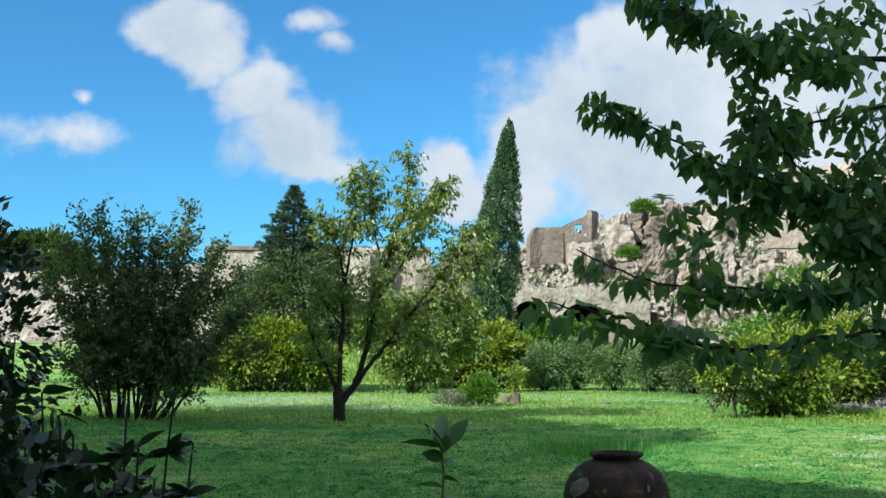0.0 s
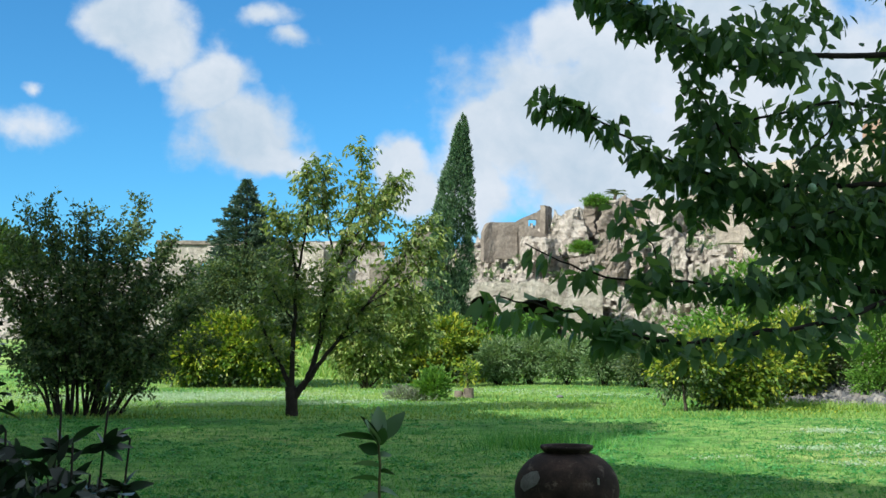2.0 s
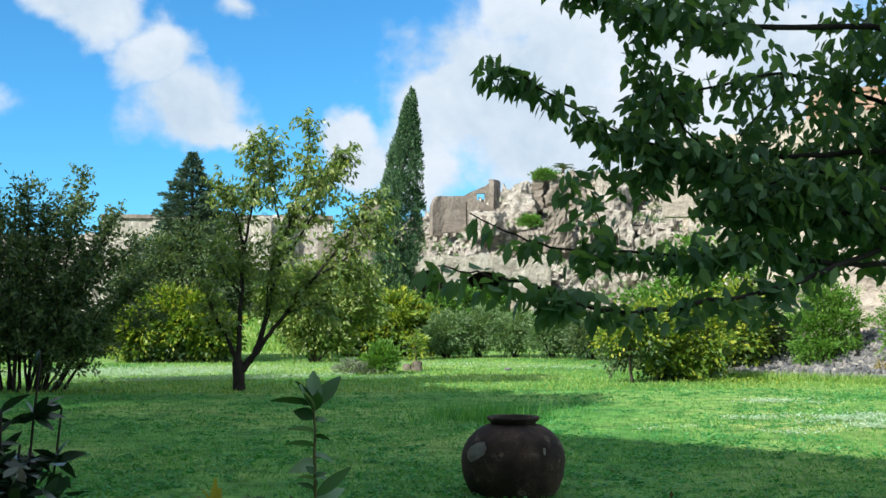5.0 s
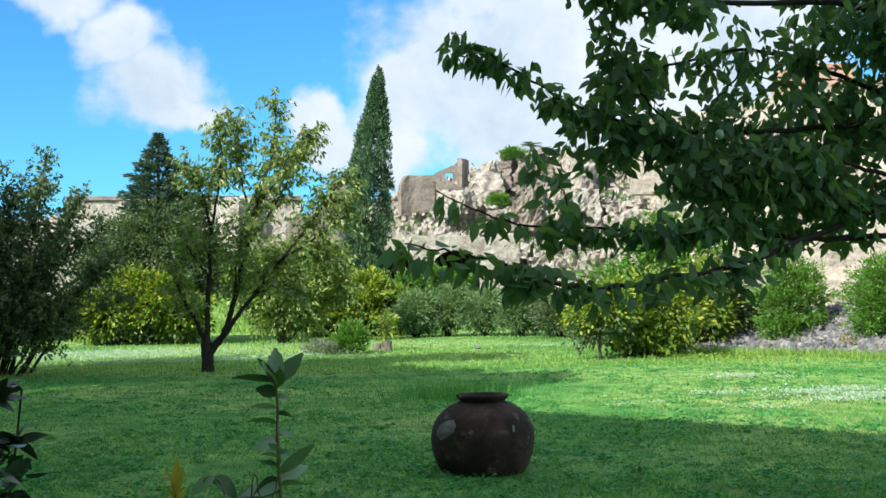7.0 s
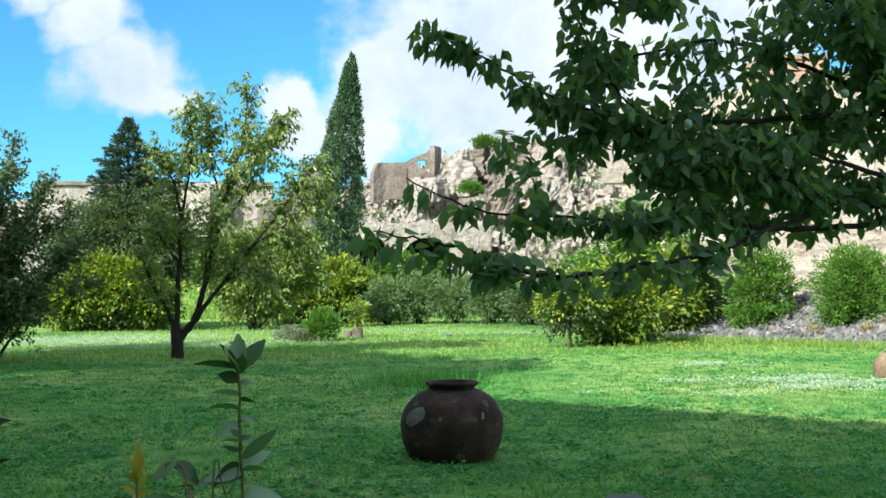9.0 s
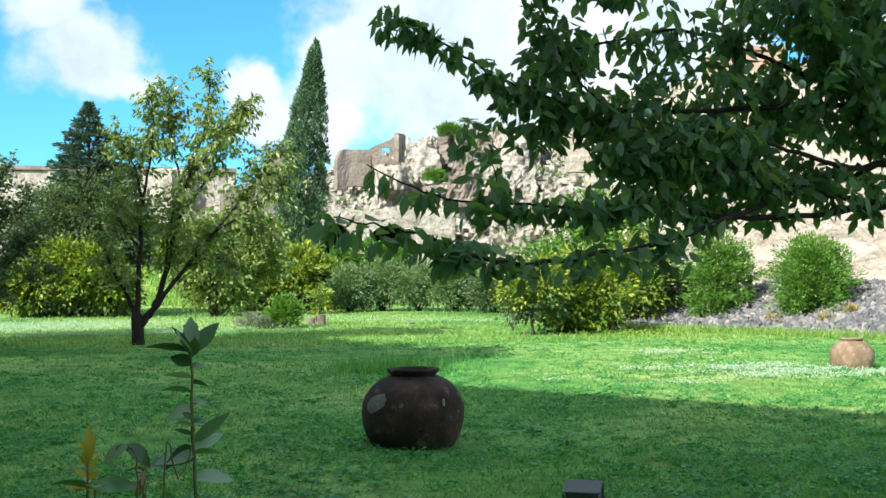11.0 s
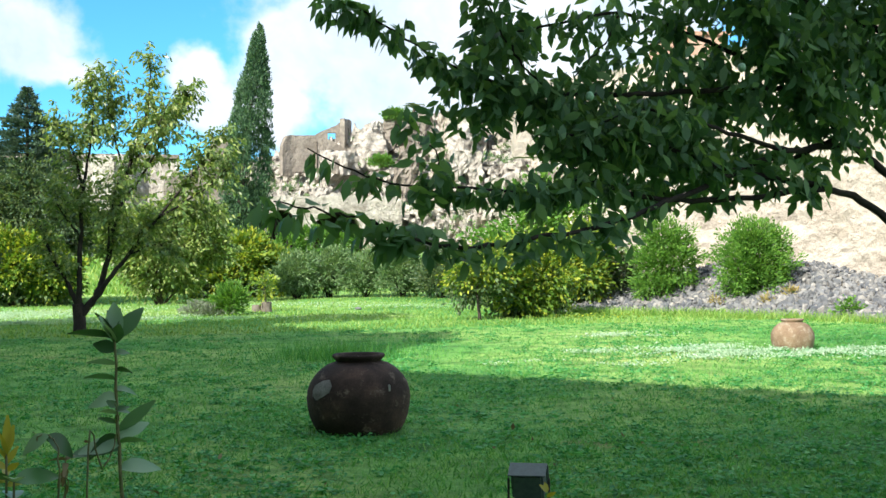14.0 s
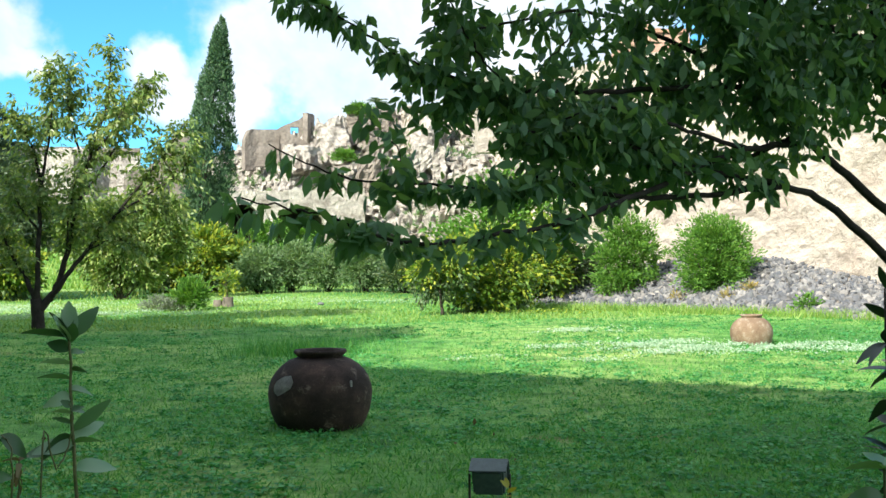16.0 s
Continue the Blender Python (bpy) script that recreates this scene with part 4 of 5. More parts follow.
# ---- trees and shrubs ----
def fruit_tree():
    t = thing("fruit_tree", (-2.36, 27.0, .3), "forked fruit tree with airy yellowing green crown on the lawn", "tree")
    o = Vector((-2.36, 27.0, .3))

    def L(*pts):
        return [Vector(p) - o for p in pts]
    bark = M["barkdark"]
    limb("trunk", L((-2.36, 27, .0), (-2.36, 27, .6), (-2.40, 27, 1.05)), .17, .13, bark, t)
    table = [(((-2.40, 27, 1.0), (-2.62, 27.1, 1.5), (-2.95, 27.1, 2.1), (-3.25, 27.2, 2.9)), .075, .02),
             (((-2.38, 27, .95), (-2.35, 26.9, 1.6), (-2.3, 26.9, 2.8), (-2.3, 26.9, 4.0), (-2.55, 26.9, 4.8), (-2.85, 26.9, 5.35)), .085, .012),
             (((-2.33, 27, .75), (-2.0, 27, 1.2), (-1.75, 27, 1.9), (-1.5, 27, 3.2), (-1.1, 27, 4.6), (-.75, 27, 5.8), (-.7, 27, 6.95)), .10, .012),
             (((-2.1, 27, 1.0), (-1.6, 26.8, 1.7), (-1.05, 26.8, 2.4), (-.2, 26.8, 3.5), (.5, 26.8, 4.4), (1.0, 26.8, 5.2)), .07, .012),
             (((-1.5, 27, 3.2), (-.8, 27.2, 4.3), (-.2, 27.2, 5.4), (.2, 27.2, 6.15)), .04, .010),
             (((-2.3, 26.9, 3.4), (-2.1, 26.8, 4.6), (-2.0, 26.8, 5.5), (-2.05, 26.8, 6.3)), .04, .010),
             (((-1.3, 27, 3.9), (-1.5, 27.3, 4.8), (-1.7, 27.4, 5.8), (-1.65, 27.3, 6.5)), .035, .010),
             (((-.6, 26.8, 3.0), (.2, 26.6, 3.5), (.9, 26.6, 4.0), (1.15, 26.6, 4.5)), .035, .010),
             (((-1.1, 27, 2.6), (-.4, 27.4, 3.0), (.4, 27.4, 3.2), (.9, 27.4, 3.0)), .03, .010),
             (((-2.3, 26.9, 2.6), (-2.7, 26.6, 3.2), (-2.95, 26.5, 3.9)), .03, .010),
             (((-1.7, 27, 2.2), (-1.6, 26.3, 3.0), (-1.4, 26.1, 3.9)), .03, .010),
             (((-1.1, 27, 4.4), (-.6, 26.5, 5.0), (-.3, 26.4, 5.7)), .03, .010),
             (((-1.2, 26.8, 2.2), (-.6, 26.5, 2.4), (-.1, 26.4, 2.2)), .025, .008)]
    lines = [limb("limb", L(*p), a, b, bark, t, 5, .015) for p, a, b in table]
    twiggy(t, lines, 24, .85, "central", "barkdark", .14, .40, 1.1, .08, .36, .30, .5, .25, .005, 2, .25)


fruit_tree()


def bushy(name, at, clumps, n, per, reach, size, m, label, stems=6, bark="bark", droop=.1, category="shrub", group="", shell=.45, slim=.5, stem_r=.04, low=.2, uneven=.35):
    """A shrub: stems that spread from the ground to its lobes, and tufts of leaves."""
    b = thing(name, at, label, category, group)
    for k in range(stems):
        c = clumps[k % len(clumps)]
        a = rnd(0, 6.28)
        foot = Vector((.25 * math.cos(a) * stem_r * 8, .25 * math.sin(a) * stem_r * 8, -.05))
        end = Vector(c[:3]) + Vector((rnd(-.5, .5) * c[3], rnd(-.5, .5) * c[4], rnd(-.2, .5) * c[5]))
        mid = foot.lerp(end, .5) + Vector((rnd(-.12, .12), rnd(-.12, .12), .1))
        limb("stem", [foot, mid, end], stem_r * rnd(.7, 1.2), stem_r * .2, M[bark], b, 4, .015, 6)
    foliage("foliage", clumps, n, per, reach, size, M[m], b, slim, droop, shell, uneven)
    # Darker leaves low and inside put the golden shrubs' inner shade into colour.
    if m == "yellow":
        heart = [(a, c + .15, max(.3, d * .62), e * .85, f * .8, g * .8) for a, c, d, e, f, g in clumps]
        foliage("shade_foliage", heart, int(n * .45), per, reach, size, M["shrubdark"], b, slim, droop, shell, uneven)
    return b


# large dark shrub
def large_shrub():
    o = Vector((-7.6, 27.2, .32))
    t = thing("large_shrub", o, "tall dark many-stemmed shrub with upright tips on the lawn", "shrub")
    tips = [(-9.0, 5.5), (-8.65, 4.7), (-8.3, 5.4), (-7.9, 4.9), (-7.5, 5.45), (-7.1, 4.8), (-6.75, 5.1), (-6.45, 5.65), (-6.0, 4.9), (-5.6, 4.7), (-5.28, 4.55), (-9.6, 4.8), (-10.1, 4.3), (-10.0, 3.5),
            (-4.75, 3.9), (-4.6, 3.2), (-4.9, 2.7), (-9.6, 2.7), (-8.8, 3.6), (-7.2, 3.8), (-6.3, 3.7), (-5.6, 3.5), (-8.0, 3.9), (-5.3, 2.5), (-4.3, 2.2), (-6.6, 2.6), (-9.2, 1.9), (-7.7, 2.9), (-8.5, 2.4), (-5.9, 2.0)]
    lines = []
    for x, z in tips:
        e = Vector((x, 27.2 + rnd(-1.2, 1.2), z)) - o
        foot = Vector((e.x * .22 + rnd(-.15, .15), rnd(-.3, .3), -.35))
        mid = Vector((e.x * rnd(.40, .62), e.y * .5, e.z * rnd(.42, .56) + .15))
        lines.append(limb("stem", [foot, mid, e], rnd(.035, .06), .008, M["barkdark"], t, 6, .03, 6))
    twiggy(t, lines, 23, 1.0, "shrubdark", "barkdark", .115, .48, .05, .075, .26, .35, .5, .12, .005, 2, .5, False, .05)


large_shrub()
bushy("broad_tree", (-6.3, 44.4, .6), [(.3, 0, 3.9, 1.5, 1.4, 1.0), (-1.1, 0, 3.3, 1.3, 1.2, 1.0), (1.6, 0, 3.3, 1.2, 1.2, 1.0), (.5, 0, 2.8, 1.7, 1.4, .7), (.4, 0, 4.9, .9, .8, .6), (-1.0, 0, 4.4, .7, .7, .6), (2.3, 0, 2.7, .8, .8, .6), (-2.2, 0, 3.2, .7, .7, .6)],
      4200, 10, .30, .13, "shrubdark", "dense dark green broadleaf tree beside the fir", 2, "barkdark", .2, "tree", "", .35, .5, .13, uneven=.5)


def fir():
    f = thing("fir_tree", (-6.15, 45.5, .7), "dark blue-green pointed fir tree behind the shrubs", "tree")
    limb("trunk", [(0, 0, 0), (0, 0, 4), (0, 0, 8.4)], .22, .03, M["bark"], f, 4, 0)
    rows, heads = [], []
    for k in range(40):
        z = 8.40 - k * .15
        drop = 8.40 - z
        r = (.08 + .58 * min(drop, 1.5) + .36 * max(0, drop - 1.5)) * rnd(.78, 1.12)
        for a in np.arange(0, 6.28, 6.28 / (7 + k // 5)):
            a += rnd(-.3, .3)
            dz = rnd(-.2, .2)
            rr = r * rnd(.7, 1.15)
            m = int(90 * rr) + 24
            s = np.sqrt(rng.uniform(0.01, 1, m))
            side = rng.normal(0, .16, m) * (1 - s * .6) * (rr + .2)
            x = s * rr * math.cos(a) - side * math.sin(a)
            y = s * rr * math.sin(a) + side * math.cos(a)
            rows.append(np.stack([x, y, z + dz * min(1, rr) - .22 * s * rr + .16 * s * s * rr + rng.normal(0, .03, m)], axis=1))
            heads.append(np.repeat([[math.cos(a), math.sin(a), .1]], m, axis=0))
    v = sprigs_at(np.concatenate(rows), .17, .26, -.12, np.concatenate(heads))
    part("foliage", mesh_np("foliage", v, 4, M["fir"]), f, kind="stuff")


fir()


def cypress(at, h, label):
    """A narrow column of upright plumes, with dark gaps between them."""
    c = thing("cypress", at, label, "tree")
    limb("trunk", [(0, 0, -.2), (.65, 0, h * .5), (1.3, 0, h * .85)], .3, .04, M["bark"], c, 4, 0)
    half = [(0, 1.0), (.12, 1.25), (.3, 1.42), (.5, 1.5), (.64, 1.36), (.74, 1.0), (.84, .64), (.93, .34), (1, .08)]
    pts, heads = [], []
    for k in range(300):
        s = rnd(0, 1) ** .9 * .97
        a = rnd(0, 6.28)
        w = lerp_table(half, s) * rnd(.66, 1.0)
        tall = rnd(.7, 1.7) * (1 - .35 * s)
        rad = rnd(.20, .42) * (1 - .55 * s)
        m = int(190 * tall)
        u = rng.uniform(0, 1, m)
        ang = rng.uniform(0, 2 * np.pi, m)
        rr = rad * np.sin(np.pi * np.clip(u * .86 + .12, 0, 1)) * rng.uniform(.55, 1.1, m)
        lean = 1.5 * (.08 + s * .92)
        x = lean + w * math.cos(a) * (1 - .28 * u) + rr * np.cos(ang)
        y = w * math.sin(a) * (1 - .28 * u) + rr * np.sin(ang)
        z = .3 + s * (h - .8) + u * tall - .5 * tall
        pts.append(np.stack([x, y, np.minimum(z, h + .1)], axis=1))
        heads.append(np.stack([.5 * np.cos(ang) + .25 * math.cos(a), .5 * np.sin(ang) + .25 * math.sin(a), np.full(m, 1.0)], axis=1))
    n = 9000
    s, a = rng.uniform(0, .93, n), rng.uniform(0, 2 * np.pi, n)
    w = np.interp(s, [q[0] for q in half], [q[1] for q in half]) * rng.uniform(.25, .62, n)
    pts.append(np.stack([1.5 * (.08 + s * .92) + w * np.cos(a), w * np.sin(a), .3 + s * (h - .8)], axis=1))
    heads.append(np.stack([np.cos(a), np.sin(a), np.ones(n)], axis=1))
    v = sprigs_at(np.concatenate(pts), .17, .30, -.1, np.concatenate(heads))
    part("foliage", mesh_np("foliage", v, 4, M["cypress"]), c, kind="stuff")


cypress((2.3, 61, 1.2), 14.7, "tall slender dark green Italian cypress before the ruins")

# shrubs along the far edge of the lawn
bushy("spreading_shrub", (-1.0, 42.3, .65), [(-.6, 0, 1.9, 1.1, 1, .9), (.6, 0, 2.1, 1.2, 1, .9), (1.5, 0, 2.5, .9, .9, .6), (-.9, 0, 2.9, .8, .8, .6), (.4, 0, 3.1, 1.0, .9, .6), (0, 0, 1.2, .8, .8, .6), (2.0, 0, 1.9, .7, .7, .4), (1.6, 0, 3.2, .7, .7, .4), (-1.6, 0, 2.3, .6, .7, .5), (-.5, 0, .75, .7, .6, .4), (.7, 0, .85, .7, .6, .45)],
      3400, 8, .26, .17, "central", "airy green shrub fanning out from many stems", 12, "bark", .2, stem_r=.06)
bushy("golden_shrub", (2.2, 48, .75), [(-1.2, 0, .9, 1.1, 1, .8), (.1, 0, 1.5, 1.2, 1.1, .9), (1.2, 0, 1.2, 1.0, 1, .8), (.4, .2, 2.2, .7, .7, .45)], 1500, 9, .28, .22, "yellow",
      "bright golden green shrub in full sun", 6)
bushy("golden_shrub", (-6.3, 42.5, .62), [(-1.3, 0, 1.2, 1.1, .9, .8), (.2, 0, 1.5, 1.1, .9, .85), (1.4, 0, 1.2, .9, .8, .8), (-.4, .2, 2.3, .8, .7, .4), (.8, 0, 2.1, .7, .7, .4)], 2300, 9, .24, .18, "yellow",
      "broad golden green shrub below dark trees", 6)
bushy("low_dark_shrub", (-10.4, 50, .8), [(0, 0, .9, 1.5, 1, .8), (-1.5, 0, .8, 1.2, 1, .7)], 700, 8, .26, .2, "shrubdark", "dark low shrub at the edge of the lawn", 6)
for x, y, s, lab in ((4.3, 45.4, .95, "rounded grey-green oleander bush"), (5.7, 45.6, 1.05, "rounded grey-green oleander with pale flower tips"), (7.1, 45, 1.0, "grey-green oleander with bare forked stems"),
                     (8.5, 44, .95, "dense grey-green oleander in the hedge row"), (9.8, 42.5, .9, "dark green hedge bush beside the oleanders"), (10.8, 40, .95, "dark green hedge bush near the wall")):
    bushy("oleander", (x, y, ground_z(x, y)), [(0, 0, 1.15 * s, .85 * s, .8, .6 * s), (-.3, 0, .75 * s, .75 * s, .7, .45 * s), (.3, 0, 1.5 * s, .55 * s, .5, .4 * s), (.4, 0, .7 * s, .6 * s, .6, .4 * s)], 900, 9, .2, .15,
          "oleander" if x < 9 else "shrubdark", lab, 12, "barkdark", -.1, group="oleander hedge", slim=.3)
for x, z, s in ((5.25, 2.6, .85), (6.55, 2.8, .95), (4.2, 2.4, .6), (8.0, 2.9, .7)):
    bushy("clipped_bush", (x, 60, z - .1), [(0, 0, s * .8, s, s, s * .8)], 420, 8, .14, .15, "green", "round clipped green bush below the arch", 3, group="clipped bushes", shell=.75, uneven=.1)


def bank():
    """Grassy bank on which the clipped bushes stand."""
    verts, faces = [], []
    nx, ny = 80, 16
    for j in range(ny + 1):
        for i in range(nx + 1):
            x, y = -40 + 75 * i / nx, 53 + 18 * j / ny
            s = j / ny
            z = ground_z(x, 53) - .05 + 2.2 * (s * s * (3 - 2 * s)) + .15 * noise.noise((x * .4, y * .4, 1)) * s
            verts.append((x, y, z))
    for j in range(ny):
        for i in range(nx):
            k = j * (nx + 1) + i
            faces.append((k, k + 1, k + nx + 2, k + nx + 1))
    part("ground_bank", mesh_from("ground_bank", verts, faces, M["lawn"], True), None, "grassy bank rising to the ruins", "structure")["category"] = "bank"
    at = np.stack([rng.uniform(-12, 14, 9000), rng.uniform(53, 68, 9000), np.zeros(9000)], axis=1)
    s = (at[:, 1] - 53) / 18
    at[:, 2] = .8 + 2.2 * (s * s * (3 - 2 * s))
    part("tall_grass", mesh_np("tall_grass", blades(at, .4, .05, .4), 3, M["grass_far"]), None, "rough grass on the bank", "stuff")["category"] = "grass"


bank()

# right-hand bushes
bushy("slender_sapling", (7.95, 29, .35), [(0, 0, 1.3, .1, .1, .3), (0, 0, 1.35, .75, .6, .4), (-.5, 0, 1.2, .5, .4, .3), (.4, 0, 1.75, .5, .5, .3)], 420, 7, .2, .13, "yellow", "small golden-leaved tree on a thin straight trunk", 1, "bark", .2, "tree", stem_r=.06)
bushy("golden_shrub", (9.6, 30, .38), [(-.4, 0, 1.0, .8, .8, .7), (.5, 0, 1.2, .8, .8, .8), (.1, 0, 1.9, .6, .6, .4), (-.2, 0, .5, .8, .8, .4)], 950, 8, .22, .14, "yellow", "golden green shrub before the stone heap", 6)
bushy("golden_shrub", (12.1, 33, .45), [(0, 0, 1.3, .8, .8, .7), (.2, 0, 2.1, .7, .7, .5), (.5, 0, .8, .5, .5, .5)], 700, 8, .22, .15, "yellow", "golden shrub against a dark gap", 5)
bushy("tall_green_bush", (11.2, 34.8, .47), [(0, 0, 2.4, 1.3, 1, 1.2), (1.3, 0, 2.6, 1.2, 1, 1.2), (.4, 0, 3.6, .9, .9, .7), (-1.1, 0, 1.8, 1.0, .9, .9), (1.4, 0, 1.2, 1.0, .8, .9)], 1500, 8, .26, .16, "green", "tall loose green bush by the wall", 8, stem_r=.06)
# Dark leaves added in place of the shade behind the golden shrubs.
bushy("low_dark_shrub", (13.2, 34.0, .5), [(0, 0, 1.4, .8, .8, 1.3), (-.9, 0, .8, .8, .7, .7), (.8, 0, .9, .6, .6, .8)], 900, 8, .22, .15, "shrubdark", "dark leaf mass standing in for shade between golden shrubs", 6)
bushy("upright_bush", (14.65, 32.0, .72), [(0, 0, 1.2, .75, .7, .9), (-.5, 0, 1.0, .5, .5, .8), (.55, 0, 1.3, .5, .5, .8), (0, 0, 2.0, .7, .6, .45), (-.3, 0, .4, .6, .6, .4)], 1700, 9, .15, .10, "green", "upright bright green bush on the stone heap", 12, "barklight", -.35, group="bushes on the stone heap", slim=.42, uneven=.5)
bushy("upright_bush", (16.4, 29.5, .60), [(0, 0, 1.1, .8, .8, .9), (-.55, 0, 1.1, .5, .5, .8), (.6, 0, 1.2, .5, .5, .85), (0, 0, 1.95, .78, .7, .4), (0, 0, .45, .5, .5, .4)], 2500, 9, .14, .095, "green", "full fan-shaped bright green bush before the pale wall", 12, "barklight", -.35, group="bushes on the stone heap", slim=.42, uneven=.5)
bushy("small_weed", (17.0, 25.6, .3), [(0, 0, .2, .35, .3, .22)], 120, 7, .1, .1, "green", "small green weed at the foot of the heap", 3, stem_r=.012)
bushy("small_shrub", (1.25, 33, .44), [(0, 0, .42, .42, .4, .36), (.1, 0, .62, .3, .3, .25)], 330, 8, .12, .14, "green", "small bright green shrub on the lawn", 6, droop=-.5, stem_r=.02, slim=.3)
bushy("lavender_mound", (.5, 33, .43), [(-.15, 0, .18, .45, .4, .2), (.35, 0, .14, .4, .4, .17)], 420, 7, .08, .09, "grey", "low grey lavender mound on the lawn", 4, droop=-.6, stem_r=.012, slim=.25)
for x, z, s, lab in ((14.75, 13.2, .75, "small bright bush on the crest"), (13.1, 9.35, .75, "green grassy tuft on a rock ledge")):
    y = 80 if z > 13 else 76.5
    bushy("crest_bush", (x, y, z), [(0, 0, s * .35, s, s * .8, s * .42)], 420, 8, .14, .14, "green", lab, 3, droop=-.3, slim=.4)


def palm(at):
    p = thing("small_palm", at, "small dark palm on the crest of the ruins", "palm")
    limb("trunk", [(0, 0, -.6), (0, 0, .5), (.05, 0, 1.0)], .16, .12, M["bark"], p)
    for k in range(16):
        a = k * 2.4
        up = rnd(.1, 1.0)
        d = Vector((math.cos(a), math.sin(a), up)).normalized()
        pts = [Vector((.05, 0, 1.0)) + d * s + Vector((0, 0, -.45 * s * s)) for s in (0, .3, .6, .95)]
        s2 = Vector((-math.sin(a), math.cos(a), 0))
        vs, fs = [], []
        for i in range(12):
            q = pts[0].lerp(pts[3], i / 11) + Vector((0, 0, .12 * math.sin(math.pi * i / 11)))
            for sg in (-1, 1):
                o = len(vs)
                vs += [q, q + d * .07, q + s2 * sg * .26 + d * .16 - Vector((0, 0, .08))]
                fs.append((o, o + 1, o + 2))
        part("frond", mesh_from("frond", vs, fs, M["shrubdark"]), p)


palm((16.45, 81.5, 13.2))


# stump used as a planter
def planter():
    s = thing("stump_planter", (2.45, 34.6, .46), "pale tree-stump planter holding a young twiggy plant", "planter")
    b = lathe([(.19, -.03), (.19, .05), (.17, .18), (.165, .34), (.15, .36), (.13, .33), (.12, .30)], 20, .12)
    me = bpy.data.meshes.new("pot")
    b.to_mesh(me)
    b.free()
    me.materials.append(M["barklight"])
    part("pot", me, s)
    b = lathe([(.15, -.03), (.15, .05), (.14, .25), (.13, .27), (.10, .25)], 18, .12)
    bmesh.ops.translate(b, verts=b.verts[:], vec=(-.3, .1, 0))
    me = bpy.data.meshes.new("side_stump")
    b.to_mesh(me)
    b.free()
    me.materials.append(M["barklight"])
    part("side_stump", me, s)
    for k in range(6):
        a = rnd(0, 6.28)
        limb("twig", [(0, 0, .25), (.1 * math.cos(a), .1 * math.sin(a), .6), (.22 * math.cos(a), .22 * math.sin(a), rnd(.8, 1.3))], .012, .004, M["bark"], s, 3, .01, 5)
    foliage("foliage", [(0, 0, .85, .28, .25, .4)], 60, 6, .12, .12, M["yellow"], s, .5)


planter()

# far pines at the edge of the lawn
for x, y, h, w in ((-46, 110, 14.5, 4.0), (-40.5, 112, 14.0, 4.5), (-52, 105, 13, 4.5), (-34, 100, 10, 3.5)):
    p = thing("stone_pine", (x, y, 1.8), "distant umbrella pine with domed green crown", "tree", "distant pines")
    limb("trunk", [(0, 0, -.2), (.2, 0, h * .4), (0, 0, h * .75)], .35, .15, M["bark"], p, 4, .03)
    cl = [(rnd(-.6, .6) * w, rnd(-.4, .4) * w, h * .78 + rnd(-.8, .6), w * .5, w * .5, h * .13) for _ in range(7)]
    foliage("foliage", cl, 1100, 7, .6, .6, M["pine"], p, .4, -.2, .5)


# ---- unseen trees beside the path, added to shade the lawn ----
def shade_tree(at, h, w, low, n=1900):
    t = thing("shade_caster_tree", at, "unseen dense tree added to shade the lawn", "tree", "shade trees")
    limb("trunk", [(0, 0, -.2), (.1, .1, h * .3), (0, 0, h * .6)], .4, .2, M["bark"], t, 4, .03)
    cl = []
    for k in range(16):
        a, q = rnd(0, 6.28), rnd(.1, .75) * w
        cl.append((q * math.cos(a), q * math.sin(a), low + (h - low) * rnd(.15, .9), w * .42, w * .42, (h - low) * .2))
    for c in cl[:7]:
        limb("limb", [(0, 0, h * .35), (c[0] * .5, c[1] * .5, c[2] * .8), c[:3]], .14, .03, M["bark"], t, 4, .03)
    foliage("foliage", cl, n, 8, .5, .42, M["shrubdark"], t, .6, .1, .2)


for x, y, h, w in ((-15.4, 19.5, 11.5, 3.8), (-11.6, 13.2, 12.6, 3.8), (-11.6, 6.4, 12.6, 3.6), (-20, 14, 12, 4.0), (-17, 7, 12.5, 4.0)):
    shade_tree((x, y, 0), h, w, 2.6)
# High crowns added to shape the far edge of the shade.
for x, y, h, w in ((-9.1, 12.2, 12.6, 2.4), (-12.0, 18.0, 12.4, 2.4), (-11.2, 15.6, 12.3, 2.3)):
    shade_tree((x, y, 0), h, w, 8.6, 1100)
# Extra crown, added to dim the skylight over the left lawn.
shade_tree((-8.8, 7.6, 0), 9.2, 2.9, 2.2, 1300)


def shade_wall():
    """Unseen tall plain house, added: its eaves draw the straight shade edge across the lawn."""
    a, turn = Vector((-13.4, 2.5, 0)), math.atan2(-5.2, 5.6)
    bm = bmesh.new()
    box(bm, (0, -9, -.2), (30, 0, 15.4))
    box(bm, (-.3, -9.3, 15.4), (30.3, .35, 16.0))
    for i in range(8):
        for k in range(3):
            box(bm, (2 + i * 3.6, -.02, 1.6 + k * 4.6), (3.3 + i * 3.6, .06, 4.0 + k * 4.6))
    me = bpy.data.meshes.new("shade_wall")
    bm.to_mesh(me)
    bm.free()
    me.materials.append(M["palewall"])
    ob = part("shade_wall", me, None, "unseen plain house wall added to shade the lawn", "structure")
    ob["category"] = "wall"
    ob.location, ob.rotation_euler = a, (0, 0, turn)


shade_wall()


